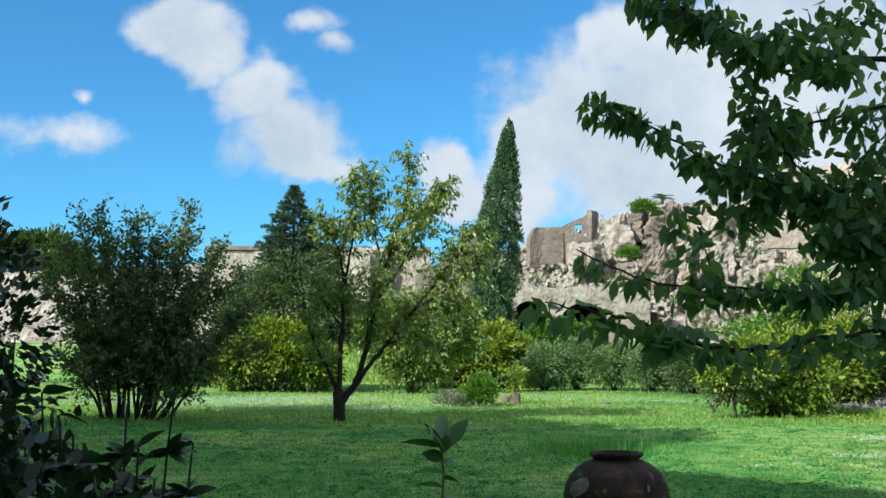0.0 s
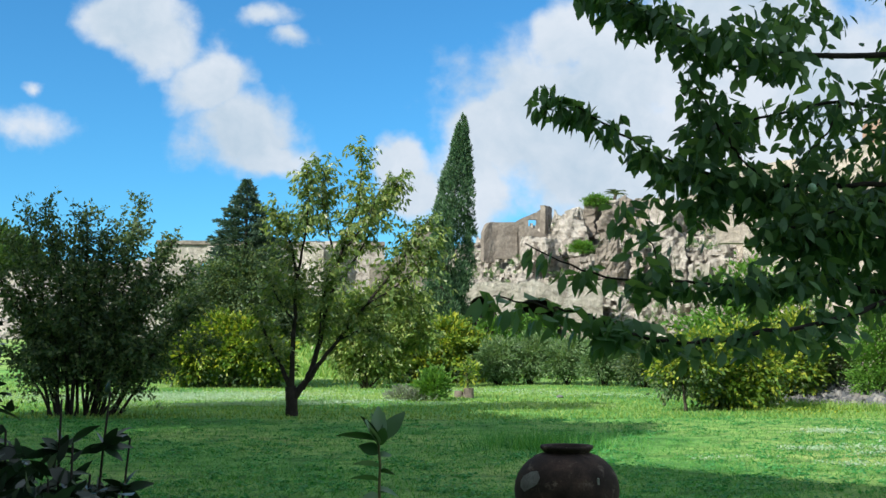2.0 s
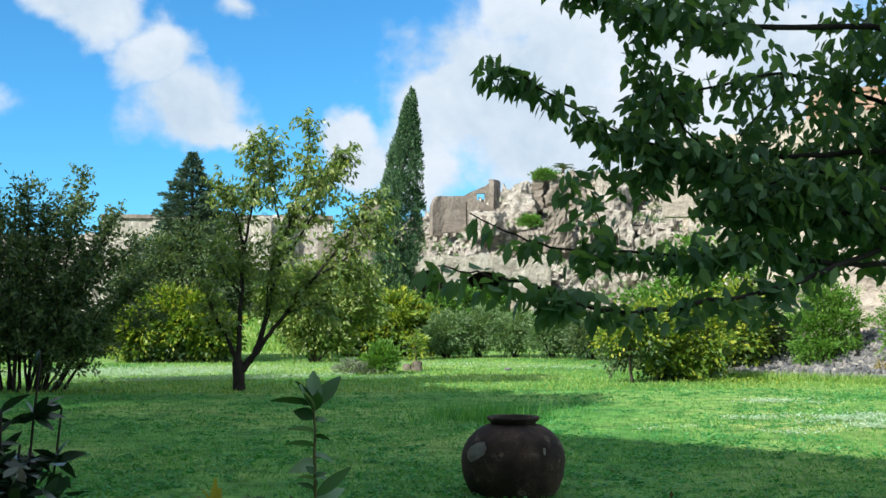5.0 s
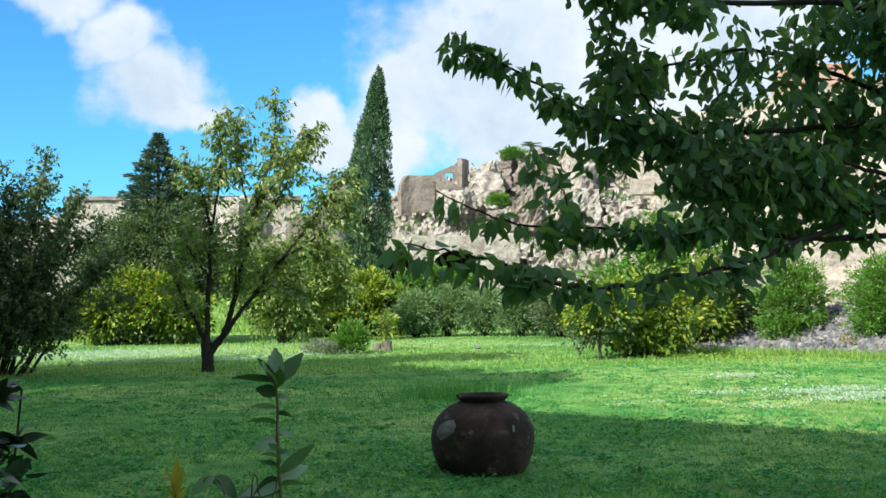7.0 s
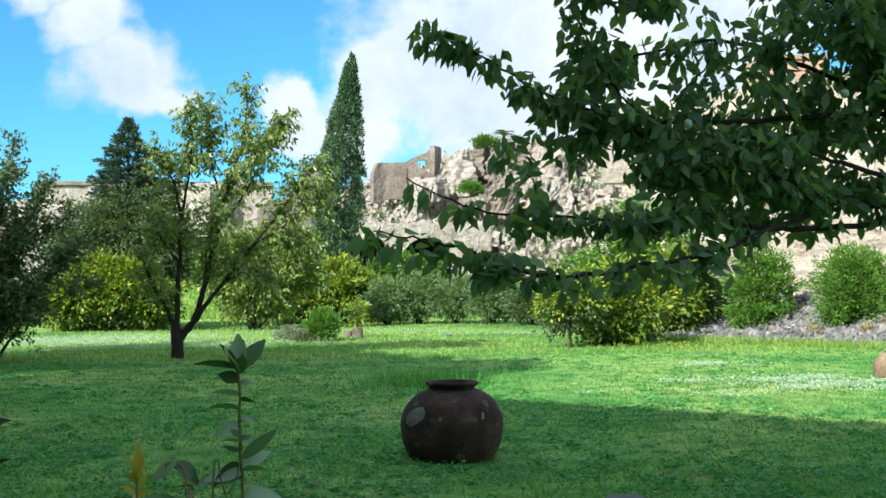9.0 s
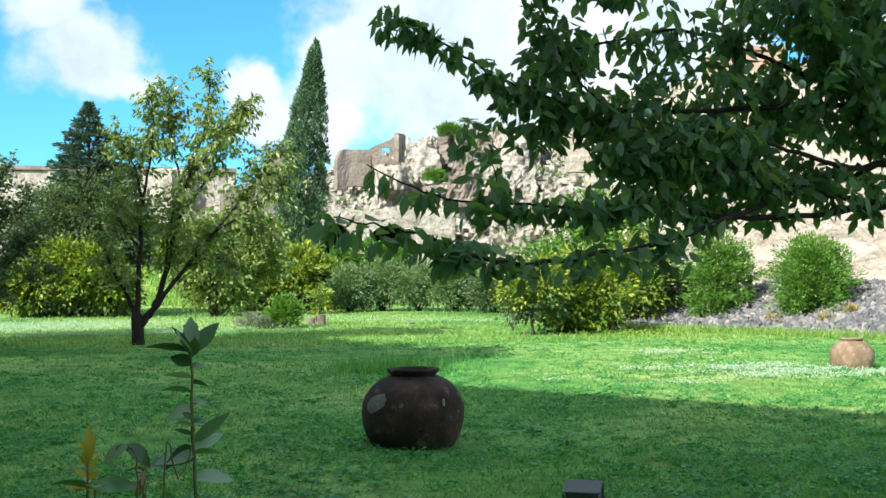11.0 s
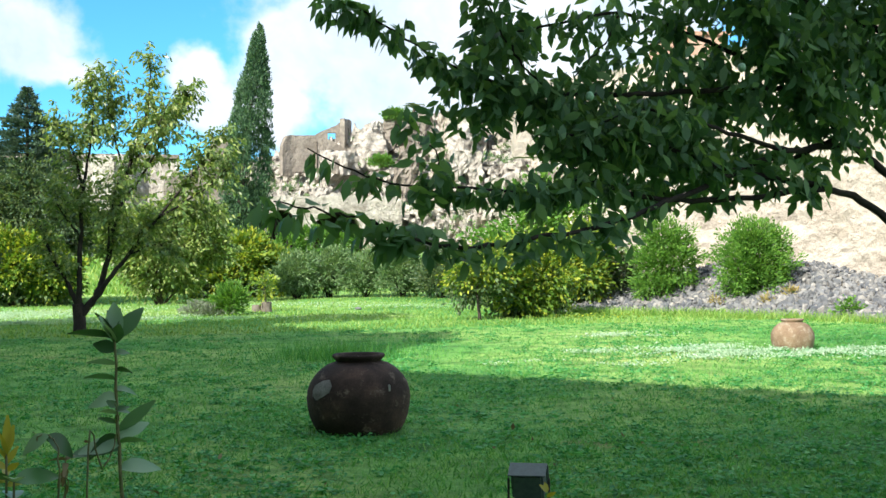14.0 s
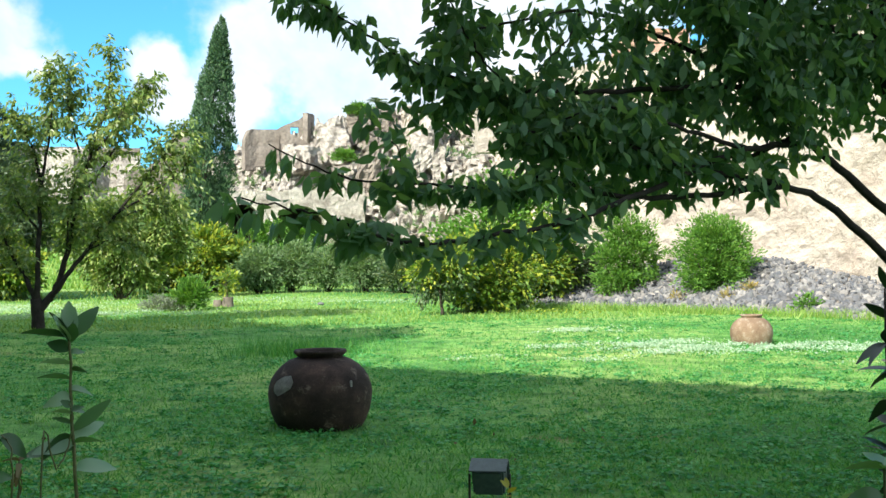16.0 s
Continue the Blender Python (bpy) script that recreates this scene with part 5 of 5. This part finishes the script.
# ---- cherry tree reaching in from the side ----
def cherry():
    o = Vector((6.66, 7.8, 0))
    t = thing("cherry_tree", o, "cherry tree with low dark-leaved branches reaching over the lawn", "tree")

    def L(pts):
        return [Vector(p) - o for p in pts]
    arms = {}
    limb("trunk", L([(6.68, 7.8, -.1), (6.66, 7.75, .8), (6.6, 7.7, 1.4), (6.39, 7.6, 2.4), (6.07, 7.5, 3.3), (5.86, 7.4, 4.2)]), .17, .07, M["barkdark"], t, 5, .01, 9)
    table = [("a", [(6.6, 7.7, 1.35), (5.44, 7.3, 2.05), (4.88, 7.1, 2.23), (3.92, 6.9, 2.36), (3.37, 6.7, 2.49), (2.6, 6.6, 2.55)], .052, .010),
             ("b", [(6.6, 7.7, 1.75), (5.62, 7.4, 2.34), (5.1, 7.2, 2.62), (4.74, 7.0, 2.92), (4.32, 6.8, 3.27), (3.96, 6.6, 3.67)], .055, .012),
             ("c", [(5.15, 7.2, 2.58), (4.42, 7.0, 2.46), (3.61, 6.7, 2.17), (3.0, 6.4, 1.97), (2.47, 6.3, 1.87), (1.89, 6.1, 1.80), (1.54, 6.0, 1.86), (1.33, 5.9, 1.94), (1.04, 5.8, 2.0), (.78, 5.7, 2.04)], .032, .005),
             ("d", [(4.88, 7.1, 2.23), (3.92, 6.9, 2.13), (3.32, 6.7, 2.13), (2.81, 6.6, 2.25), (2.47, 6.5, 2.15), (1.93, 6.4, 2.17), (1.43, 6.3, 2.21), (1.01, 6.2, 2.38)], .03, .005),
             ("e", [(5.11, 7.2, 3.0), (3.98, 7.0, 2.92), (3.09, 6.9, 2.84), (2.48, 6.9, 2.88), (2.06, 6.9, 2.99), (1.72, 6.9, 3.19), (1.43, 6.9, 3.36), (1.19, 6.9, 3.45)], .03, .004),
             ("f", [(6.0, 7.5, 3.4), (4.06, 7.0, 3.74), (3.06, 6.7, 3.66), (2.57, 6.6, 3.66), (2.15, 6.5, 3.73), (1.76, 6.5, 3.91), (1.48, 6.5, 4.04)], .035, .006),
             ("g", [(2.68, 6.9, 2.88), (2.46, 6.8, 3.05), (2.28, 6.7, 3.28), (2.11, 6.6, 3.57)], .014, .005),
             ("h", [(1.84, 6.3, 2.15), (1.75, 6.2, 2.37), (1.53, 6.1, 2.6)], .008, .003),
             ("i", [(5.0, 7.2, 2.6), (4.3, 7.4, 2.3), (3.6, 7.5, 2.25), (3.1, 7.4, 2.6)], .025, .006),
             ("j", [(4.5, 7.0, 2.5), (3.8, 6.7, 2.6), (3.2, 6.6, 2.7), (2.7, 6.7, 2.45)], .025, .006),
             ("k", [(4.74, 7.0, 2.92), (4.0, 7.2, 3.3), (3.3, 7.1, 3.45), (2.6, 7.0, 3.3), (2.2, 7.0, 3.15)], .028, .006),
             ("l", [(5.86, 7.4, 4.0), (5.0, 7.0, 4.3), (4.0, 6.7, 4.2), (3.0, 6.6, 4.3), (2.3, 6.4, 4.5)], .04, .008),
             ("n", [(3.3, 7.1, 3.45), (3.1, 6.9, 3.2), (2.85, 6.8, 2.95)], .014, .005)]
    for key, pts, r0, r1 in table:
        arms[key] = limb("branch", L(pts), r0 * .8, r1 * .8, M["barkdark"], t, 6, .012)
    # leaves hang in short rows of twigs along the outer two thirds of every branch
    dens = dict(a=1.0, b=1.1, c=.8, d=.95, e=.65, f=1.0, g=1.2, h=.9, i=1.1, j=1.3, k=.7, l=1.0, n=.8)
    rows = []
    for key, line in arms.items():
        n = len(line)
        begin = .04 if key in "ghmn" else (.30 if key in "cde" else .42)
        total = sum((b - a).length for a, b in zip(line, line[1:]))
        for _ in range(int(total * 30 * dens[key])):
            s = rnd(begin, 1)
            if key in "cd" and s > .6 and rnd(0, 1) < (s - .6) * 2.2:
                continue
            k = min(n - 2, int(s * (n - 1)))
            q = line[k].lerp(line[k + 1], s * (n - 1) - k)
            reach = (.30 if key not in "cdeh" else .16) * (1.15 - .75 * s)
            d = Vector((rnd(-1, 1), rnd(-1, 1), rnd(-.75, .75))).normalized()
            e = q + d * reach * rnd(.2, 1)
            for w in range(5):
                rows.append(e + Vector((rnd(-1, 1), rnd(-1, 1), rnd(-1, .6))) * .075)
    crown = [(3.7, 7.1, 3.45, .25, .3, .13), (3.72, 7.1, 3.1, .42, .4, .17), (4.78, 7.1, 2.85, .35, .35, .15), (2.37, 7.0, 3.3, .15, .2, .2), (4.35, 7.2, 2.45, .4, .35, .10), (5.0, 7.3, 2.48, .4, .3, .10), (2.25, 7.0, 2.76, .36, .36, .17), (2.55, 7.0, 2.86, .38, .36, .19), (2.9, 7.1, 2.76, .34, .4, .15), (3.3, 7.1, 2.82, .34, .4, .16), (3.65, 7.1, 2.82, .4, .4, .2), (4.1, 7.2, 2.95, .5, .5, .28),
             (4.6, 7.2, 3.15, .5, .5, .35), (4.45, 7.1, 3.55, .6, .5, .25), (3.35, 7.0, 2.47, .4, .4, .14), (2.95, 7.0, 2.5, .25, .3, .1), (3.8, 7.1, 2.5, .32, .35, .12),
             (5.2, 7.4, 3.2, .7, .6, .45), (5.8, 7.5, 3.4, .9, .7, .5), (4.1, 7.2, 3.82, .45, .5, .2), (5.0, 7.2, 3.95, .9, .7, .35), (2.9, 6.8, 3.95, .3, .4, .18), (6.4, 7.6, 3.3, .8, .7, .6), (6.3, 7.3, 4.2, .8, .8, .5)]
    extra, _ = tufts(*in_clumps([(a - o.x, b - o.y, c - o.z, d, e, f) for a, b, c, d, e, f in crown], 2000, .1, .4), 5, .10)
    at = np.concatenate([np.array([tuple(r) for r in rows]), extra])
    near = np.argsort(at[:, 0] + o.x)[:300]
    mask = np.ones(len(at), bool)
    mask[near] = False
    part("foliage", mesh_np("foliage", leaves_at(at[mask], .12, .46, 1.0, .3, .06), 6, M["cherry"]), t, kind="stuff")
    shapes = [mesh_np("leaf", leaves_at(np.zeros((1, 3)), .12, .46, .9, .3, .07), 6, M["cherry"]) for _ in range(14)]
    for k, i in enumerate(near):
        ob = part("leaf", shapes[k % 14], t)
        ob.location = at[i]
    for p in ((3.9, 6.5, 2.98), (2.8, 6.4, 2.75)):
        bm = bmesh.new()
        bmesh.ops.create_icosphere(bm, subdivisions=2, radius=.028)
        for v in bm.verts:
            v.co.z *= 1.15
        me = bpy.data.meshes.new("fruit")
        bm.to_mesh(me)
        bm.free()
        me.materials.append(M["fruit"])
        ob = part("fruit", me, t, "small pale green fruit")
        ob.location = Vector(p) - o


cherry()


# ---- plants beside the path ----
def blade_leaf(length, width, curl, fold=.18, rings=7):
    """One broad leaf with a midrib, from its stalk along +x."""
    vs, fs = [], []
    for i in range(rings):
        s = i / (rings - 1)
        w = width * .5 * math.sin(math.pi * (s ** .85)) ** .8 if 0 < s < 1 else .002
        x, z = length * s, -curl * length * s * s
        ed = fold * w + .01 * length * math.sin(s * 9)
        vs += [(x, -w, z + ed), (x, 0, z), (x, w, z + ed)]
        if i:
            o = 3 * i
            fs += [(o - 3, o - 2, o + 1, o), (o - 2, o - 1, o + 2, o + 1)]
    return vs, fs


def leafy_stem(name, foot, line, leaves, m, label, r0=.006, group=""):
    """leaves: (share of the stem, turn, lift, length, width, curl)"""
    p = thing(name, foot, label, "plant", group)
    o = Vector(foot)
    pts = limb("stem", [Vector(q) - o for q in line], r0, r0 * .45, M["stem"], p, 6, .002, 6)
    for s, turn, lift, ln, wd, curl in leaves:
        k = s * (len(pts) - 1)
        i = min(len(pts) - 2, int(k))
        q = pts[i].lerp(pts[i + 1], k - i)
        v, f = blade_leaf(ln * 1.12, wd * 1.2, curl)
        ob = part("leaf", mesh_from("leaf", v, f, m, True), p)
        roll = (rnd(50, 80) if lift > 30 else rnd(30, 60)) * abs(math.cos(radians(turn)))
        ob.location, ob.rotation_euler = q, (radians(roll if turn < 180 else -roll), radians(-lift), radians(turn))
    return p


leafy_stem("laurel_shoot", (.25, 1.98, 0), [(.25, 1.98, 0), (.24, 1.98, .6), (.255, 1.97, 1.2), (.25, 1.97, 1.40), (.245, 1.97, 1.545)],
           [(1, 178, 22, .070, .026, .3), (1, 155, 58, .052, .022, .15), (1, 120, 70, .050, .024, .1), (1, 95, 80, .060, .027, .05), (1, 60, 74, .052, .02, .1), (1, 14, 48, .068, .026, .15), (.995, 200, 66, .045, .018, .2), (.99, 240, 60, .045, .022, .2), (.985, 300, 62, .04, .02, .2),
            (.962, 182, 30, .036, .026, .3), (.955, 12, 20, .022, .014, .6), (.915, 176, 22, .042, .012, .5), (.895, 352, 18, .026, .014, .7), (.865, 178, 26, .045, .012, .6), (.835, 10, 8, .034, .016, .7), (.828, 40, 25, .028, .014, .5),
            (.805, 190, 14, .036, .028, 1.0), (.77, 20, 8, .024, .014, .5), (.735, 185, 30, .03, .010, .4), (.715, 8, 38, .075, .02, .05), (.70, 170, -15, .05, .026, .7), (.69, 20, 30, .055, .026, .2), (.675, 350, 20, .045, .02, .4), (.67, 200, 5, .06, .03, .4),
            (.655, 188, 10, .075, .034, .4), (.60, 20, 10, .07, .034, .4)],
           M["laurel"], "slim upright laurel shoot with pale green leaves", .0055, "young laurels")
leafy_stem("yellow_shoot", (.07, 1.92, 0), [(.07, 1.92, 0), (.06, 1.92, .8), (.07, 1.91, 1.36)],
           [(1, 80, 84, .055, .013, 0), (1, 150, 70, .042, .011, .2), (.995, 30, 76, .045, .012, .05), (.99, 250, 74, .04, .012, .1), (.985, 170, 64, .03, .010, .2), (.98, 10, 60, .03, .010, .2), (.972, 200, 40, .026, .010, .3), (.968, 340, 36, .028, .010, .3), (.96, 100, 30, .03, .012, .3), (.952, 185, 20, .034, .013, .4), (.945, 5, 22, .036, .013, .4)], M["shoot"], "young plant with yellow-orange new shoot", .005, "young laurels")
leafy_stem("young_laurel", (.085, 1.90, 0), [(.085, 1.90, 0), (.08, 1.90, .8), (.085, 1.89, 1.31)],
           [(1, 170, 25, .06, .03, .3), (1, 20, 15, .07, .034, .4), (1, 280, 30, .06, .03, .3), (.97, 100, 20, .07, .03, .4), (.95, 200, 0, .07, .03, .5), (.93, 340, 5, .075, .034, .4), (.9, 60, 10, .07, .03, .4), (.86, 150, 10, .07, .03, .4)],
           M["laurel"], "young laurel with fresh green leaves at the border", .005, "young laurels")
leafy_stem("curling_vine", (.15, 1.92, 0), [(.15, 1.92, 0), (.15, 1.92, 1.0), (.155, 1.91, 1.30), (.15, 1.91, 1.37), (.125, 1.91, 1.385), (.115, 1.91, 1.36)],
           [(.72, 0, -30, .05, .026, .6), (.7, 190, -20, .045, .022, .6), (.66, 90, 0, .06, .03, .4)], M["laurel"], "thin curling green vine tip", .0025)

leafy_stem("dried_sprig", (.165, 1.95, 0), [(.165, 1.95, 0), (.16, 1.95, .8), (.163, 1.94, 1.335)],
           [(1, 170, 40, .018, .009, 1.2), (1, 30, 50, .016, .008, 1.2), (.995, 280, 20, .018, .009, 1.4), (.985, 100, -20, .02, .010, 1.2), (.98, 200, -35, .022, .010, 1.0), (.97, 350, -40, .02, .009, 1.0), (.96, 60, -50, .02, .009, .8)],
           M["dry"], "withered brown sprig with curled leaves beside the path", .003)
leafy_stem("climbing_vine", (.215, 1.94, 0), [(.215, 1.94, 0), (.20, 1.94, 1.28), (.225, 1.94, 1.315), (.243, 1.95, 1.35), (.252, 1.95, 1.40), (.246, 1.95, 1.43)],
           [(.86, 150, 30, .03, .018, .5), (.9, 20, 30, .022, .014, .4), (.95, 190, 40, .018, .012, .3)], M["laurel"], "thin pale vine twining up the laurel shoot", .0022)


def laurel_bush(name, foot, tops, m, label, size=.085, per=13, lowest=.35, group=""):
    p = thing(name, foot, label, "shrub", group)
    o = Vector(foot)
    for x, y, z in tops:
        e = Vector((x, y, z)) - o
        pts = limb("stem", [(rnd(-.04, .04), rnd(-.04, .04), 0), (e.x * .6, e.y * .6, e.z * .5), e], .0065, .003, M["barkdark"], p, 6, .006, 6)
        for k in range(per):
            s = 1 - (1 - lowest) * (k / per) ** 1.5
            q = pts[min(len(pts) - 1, int(s * (len(pts) - 1)))]
            v, f = blade_leaf(size * rnd(.75, 1.25), size * .42 * rnd(.8, 1.2), rnd(.1, .5))
            ob = part("leaf", mesh_from("leaf", v, f, m, True), p)
            ob.location, ob.rotation_euler = q, (radians(rnd(-75, 75)), radians(-rnd(-25, 60)), rnd(0, 6.28))


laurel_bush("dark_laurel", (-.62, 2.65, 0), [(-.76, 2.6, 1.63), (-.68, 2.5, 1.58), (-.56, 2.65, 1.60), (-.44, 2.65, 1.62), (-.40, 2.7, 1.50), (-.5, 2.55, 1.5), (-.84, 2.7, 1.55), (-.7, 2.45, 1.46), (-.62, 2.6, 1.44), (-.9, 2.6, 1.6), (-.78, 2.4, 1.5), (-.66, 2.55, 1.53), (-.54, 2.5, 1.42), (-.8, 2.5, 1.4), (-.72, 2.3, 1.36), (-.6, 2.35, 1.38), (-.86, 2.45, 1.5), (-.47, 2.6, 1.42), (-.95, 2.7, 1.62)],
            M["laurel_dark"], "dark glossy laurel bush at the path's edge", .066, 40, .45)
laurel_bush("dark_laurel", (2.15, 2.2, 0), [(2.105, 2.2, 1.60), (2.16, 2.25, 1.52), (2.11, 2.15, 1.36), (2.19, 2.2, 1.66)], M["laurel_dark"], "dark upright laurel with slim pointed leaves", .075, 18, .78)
leafy_stem("young_laurel", (1.74, 1.72, 0), [(1.74, 1.72, 0), (1.74, 1.72, .7), (1.735, 1.71, 1.27)],
           [(1, 170, 15, .08, .04, .3), (1, 80, 30, .07, .036, .3), (1, 260, 20, .08, .04, .3), (1, 0, 20, .07, .04, .3), (.95, 200, 10, .08, .04, .4), (.95, 120, 10, .08, .04, .4), (.9, 230, 0, .08, .04, .4)],
           M["laurel"], "pale young laurel leaves beside the path", .006, "young laurels")
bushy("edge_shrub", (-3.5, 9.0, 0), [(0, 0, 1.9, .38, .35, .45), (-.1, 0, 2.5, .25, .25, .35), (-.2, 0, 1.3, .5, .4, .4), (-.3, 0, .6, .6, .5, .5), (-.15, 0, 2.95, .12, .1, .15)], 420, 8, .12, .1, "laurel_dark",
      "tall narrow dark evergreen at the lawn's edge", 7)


leafy_stem("yellow_sprig", (2.66, 6.98, 0), [(2.66, 6.98, 0), (2.66, 6.98, .08), (2.665, 6.98, .17)], [(1, 90, 60, .07, .03, .2), (1, 200, 50, .07, .03, .2), (.8, 330, 40, .07, .03, .3), (.7, 270, 20, .06, .03, .3)],
           M["shoot"], "small yellow weed beside the floodlight", .004)


def low_mass():
    """Lower leaves of the dark laurel, crowded together; their dark colour also stands in for deep shade."""
    p = bpy.data.objects["dark_laurel"]
    o = p.location
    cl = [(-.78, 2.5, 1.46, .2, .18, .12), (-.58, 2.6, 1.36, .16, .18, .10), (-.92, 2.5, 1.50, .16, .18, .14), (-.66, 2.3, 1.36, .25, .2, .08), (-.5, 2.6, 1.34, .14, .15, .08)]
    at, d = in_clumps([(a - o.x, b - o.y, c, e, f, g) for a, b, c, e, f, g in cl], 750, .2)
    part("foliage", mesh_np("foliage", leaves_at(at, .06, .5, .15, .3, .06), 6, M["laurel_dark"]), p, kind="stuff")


low_mass()


def field_stone(at, size, label):
    bm = bmesh.new()
    bmesh.ops.create_icosphere(bm, subdivisions=2, radius=size)
    for v in bm.verts:
        v.co = Vector((v.co.x * 1.2, v.co.y, v.co.z * .6)) * (1 + .35 * noise.noise(v.co * (2.2 / size) + Vector(at)))
    me = bpy.data.meshes.new("field_stone")
    bm.to_mesh(me)
    bm.free()
    me.materials.append(M["stone"])
    ob = part("field_stone", me, None, label)
    ob.location = at
    tagged(ob, label, "stone", "stones on the lawn")


field_stone((5.4, 35.1, ground_z(5.4, 35.1) + .04), .09, "small dark grey stone lying on the lawn")
field_stone((-19.0, 52.0, ground_z(-19, 52) + .1), .3, "pale stone standing on the far lawn")


# ---- stone heap below the wall ----
def stones():
    heap = thing("stone_heap", (14, 30, 0), "long grey heap of loose building stones", "stones")
    shapes = []
    for k in range(9):
        bm = bmesh.new()
        bmesh.ops.create_icosphere(bm, subdivisions=1, radius=.5)
        sx, sy, sz = rnd(.8, 1.4), rnd(.6, 1.1), rnd(.32, .62)
        for v in bm.verts:
            v.co = Vector((v.co.x * sx, v.co.y * sy, v.co.z * sz)) * rnd(.55, 1.3)
        me = bpy.data.meshes.new("stone")
        bm.to_mesh(me)
        bm.free()
        me.materials.append(M["stone"])
        shapes.append(me)
    # the heap's core: a sloping bank from the grass up to the wall's foot
    foot = [(11.8, 32.3), (13.5, 31.8), (15.3, 29.2), (16.4, 26.4), (17.0, 23.8), (19.5, 20)]
    rise = [(12.6, 34.2), (16.0, 34.8), (17.6, 32.5), (19.0, 30.2), (20.5, 27.2), (23.0, 23.2)]
    high = [.55, 1.25, 1.65, 1.55, .85, .5]

    def at(u, s):
        k = min(4, int(u * 5))
        f = u * 5 - k
        a = Vector((*foot[k], 0)).lerp(Vector((*foot[k + 1], 0)), f)
        b = Vector((*rise[k], 0)).lerp(Vector((*rise[k + 1], 0)), f)
        p = a.lerp(b, s)
        h = high[k] + (high[k + 1] - high[k]) * f
        p.z = ground_z(a.x, a.y) - .05 + h * s ** .8
        return p
    verts, faces = [], []
    for i in range(41):
        for j in range(9):
            q = at(min(.9999, i / 40), j / 8)
            verts.append(q - heap.location + Vector((0, 0, -.06)))
    for i in range(40):
        for j in range(8):
            k = i * 9 + j
            faces.append((k, k + 9, k + 10, k + 1))
    part("rubble_core", mesh_from("rubble_core", verts, faces, M["masonry"]), heap)
    rest_v, rest_f = [], []
    for n in range(4600):
        u, s = rnd(0, .86), rnd(0, 1) ** 1.1
        p = at(u, s) - heap.location
        size = rnd(.12, .36) * (1.1 - .5 * s)
        turn = Euler((rnd(0, 6.28), rnd(0, 6.28), rnd(0, 6.28)))
        if n < 300:
            ob = part("stone", shapes[n % 9], heap)
            ob.location, ob.rotation_euler, ob.scale = p, turn, (size, size, size)
        else:
            m = Matrix.LocRotScale(p, turn, (size,) * 3)
            o = len(rest_v)
            me = shapes[n % 9]
            rest_v += [m @ v.co for v in me.vertices]
            rest_f += [tuple(i + o for i in q.vertices) for q in me.polygons]
    part("rubble", mesh_from("rubble", rest_v, rest_f, M["stone_joined"]), heap, kind="stuff")
    for n in range(3):
        p = at(rnd(.35, .55), rnd(.1, .4)) - heap.location
        foliage("dry_grass", [(p.x, p.y, p.z + .1, .15, .12, .1)], 26, 6, .08, .15, M["straw"], heap, .12, -.7)


def stone_joined():
    m, nt, b, out = mat("rubble_stone_joined")
    g = nt.nodes.new("ShaderNodeNewGeometry")
    n = noise_node(nt, 3, 6)
    c = ramp_node(nt, n.outputs[0], [(0.3, (.10, .105, .113)), (0.7, (.27, .27, .265))])
    k = ramp_node(nt, g.outputs["Random Per Island"], [(0.0, (.5, .53, .6)), (0.6, (.9, .9, .9)), (1.0, (1.5, 1.4, 1.28))])
    nt.links.new(mix_rgb(nt, 1.0, c.outputs[0], k.outputs[0], "MULTIPLY"), b.inputs["Base Color"])
    b.inputs["Roughness"].default_value = 0.9
    bump(nt, b, noise_node(nt, 18, 6, 0.7).outputs[0], 0.5, 0.03)
    return m


M["stone_joined"] = stone_joined()
stones()
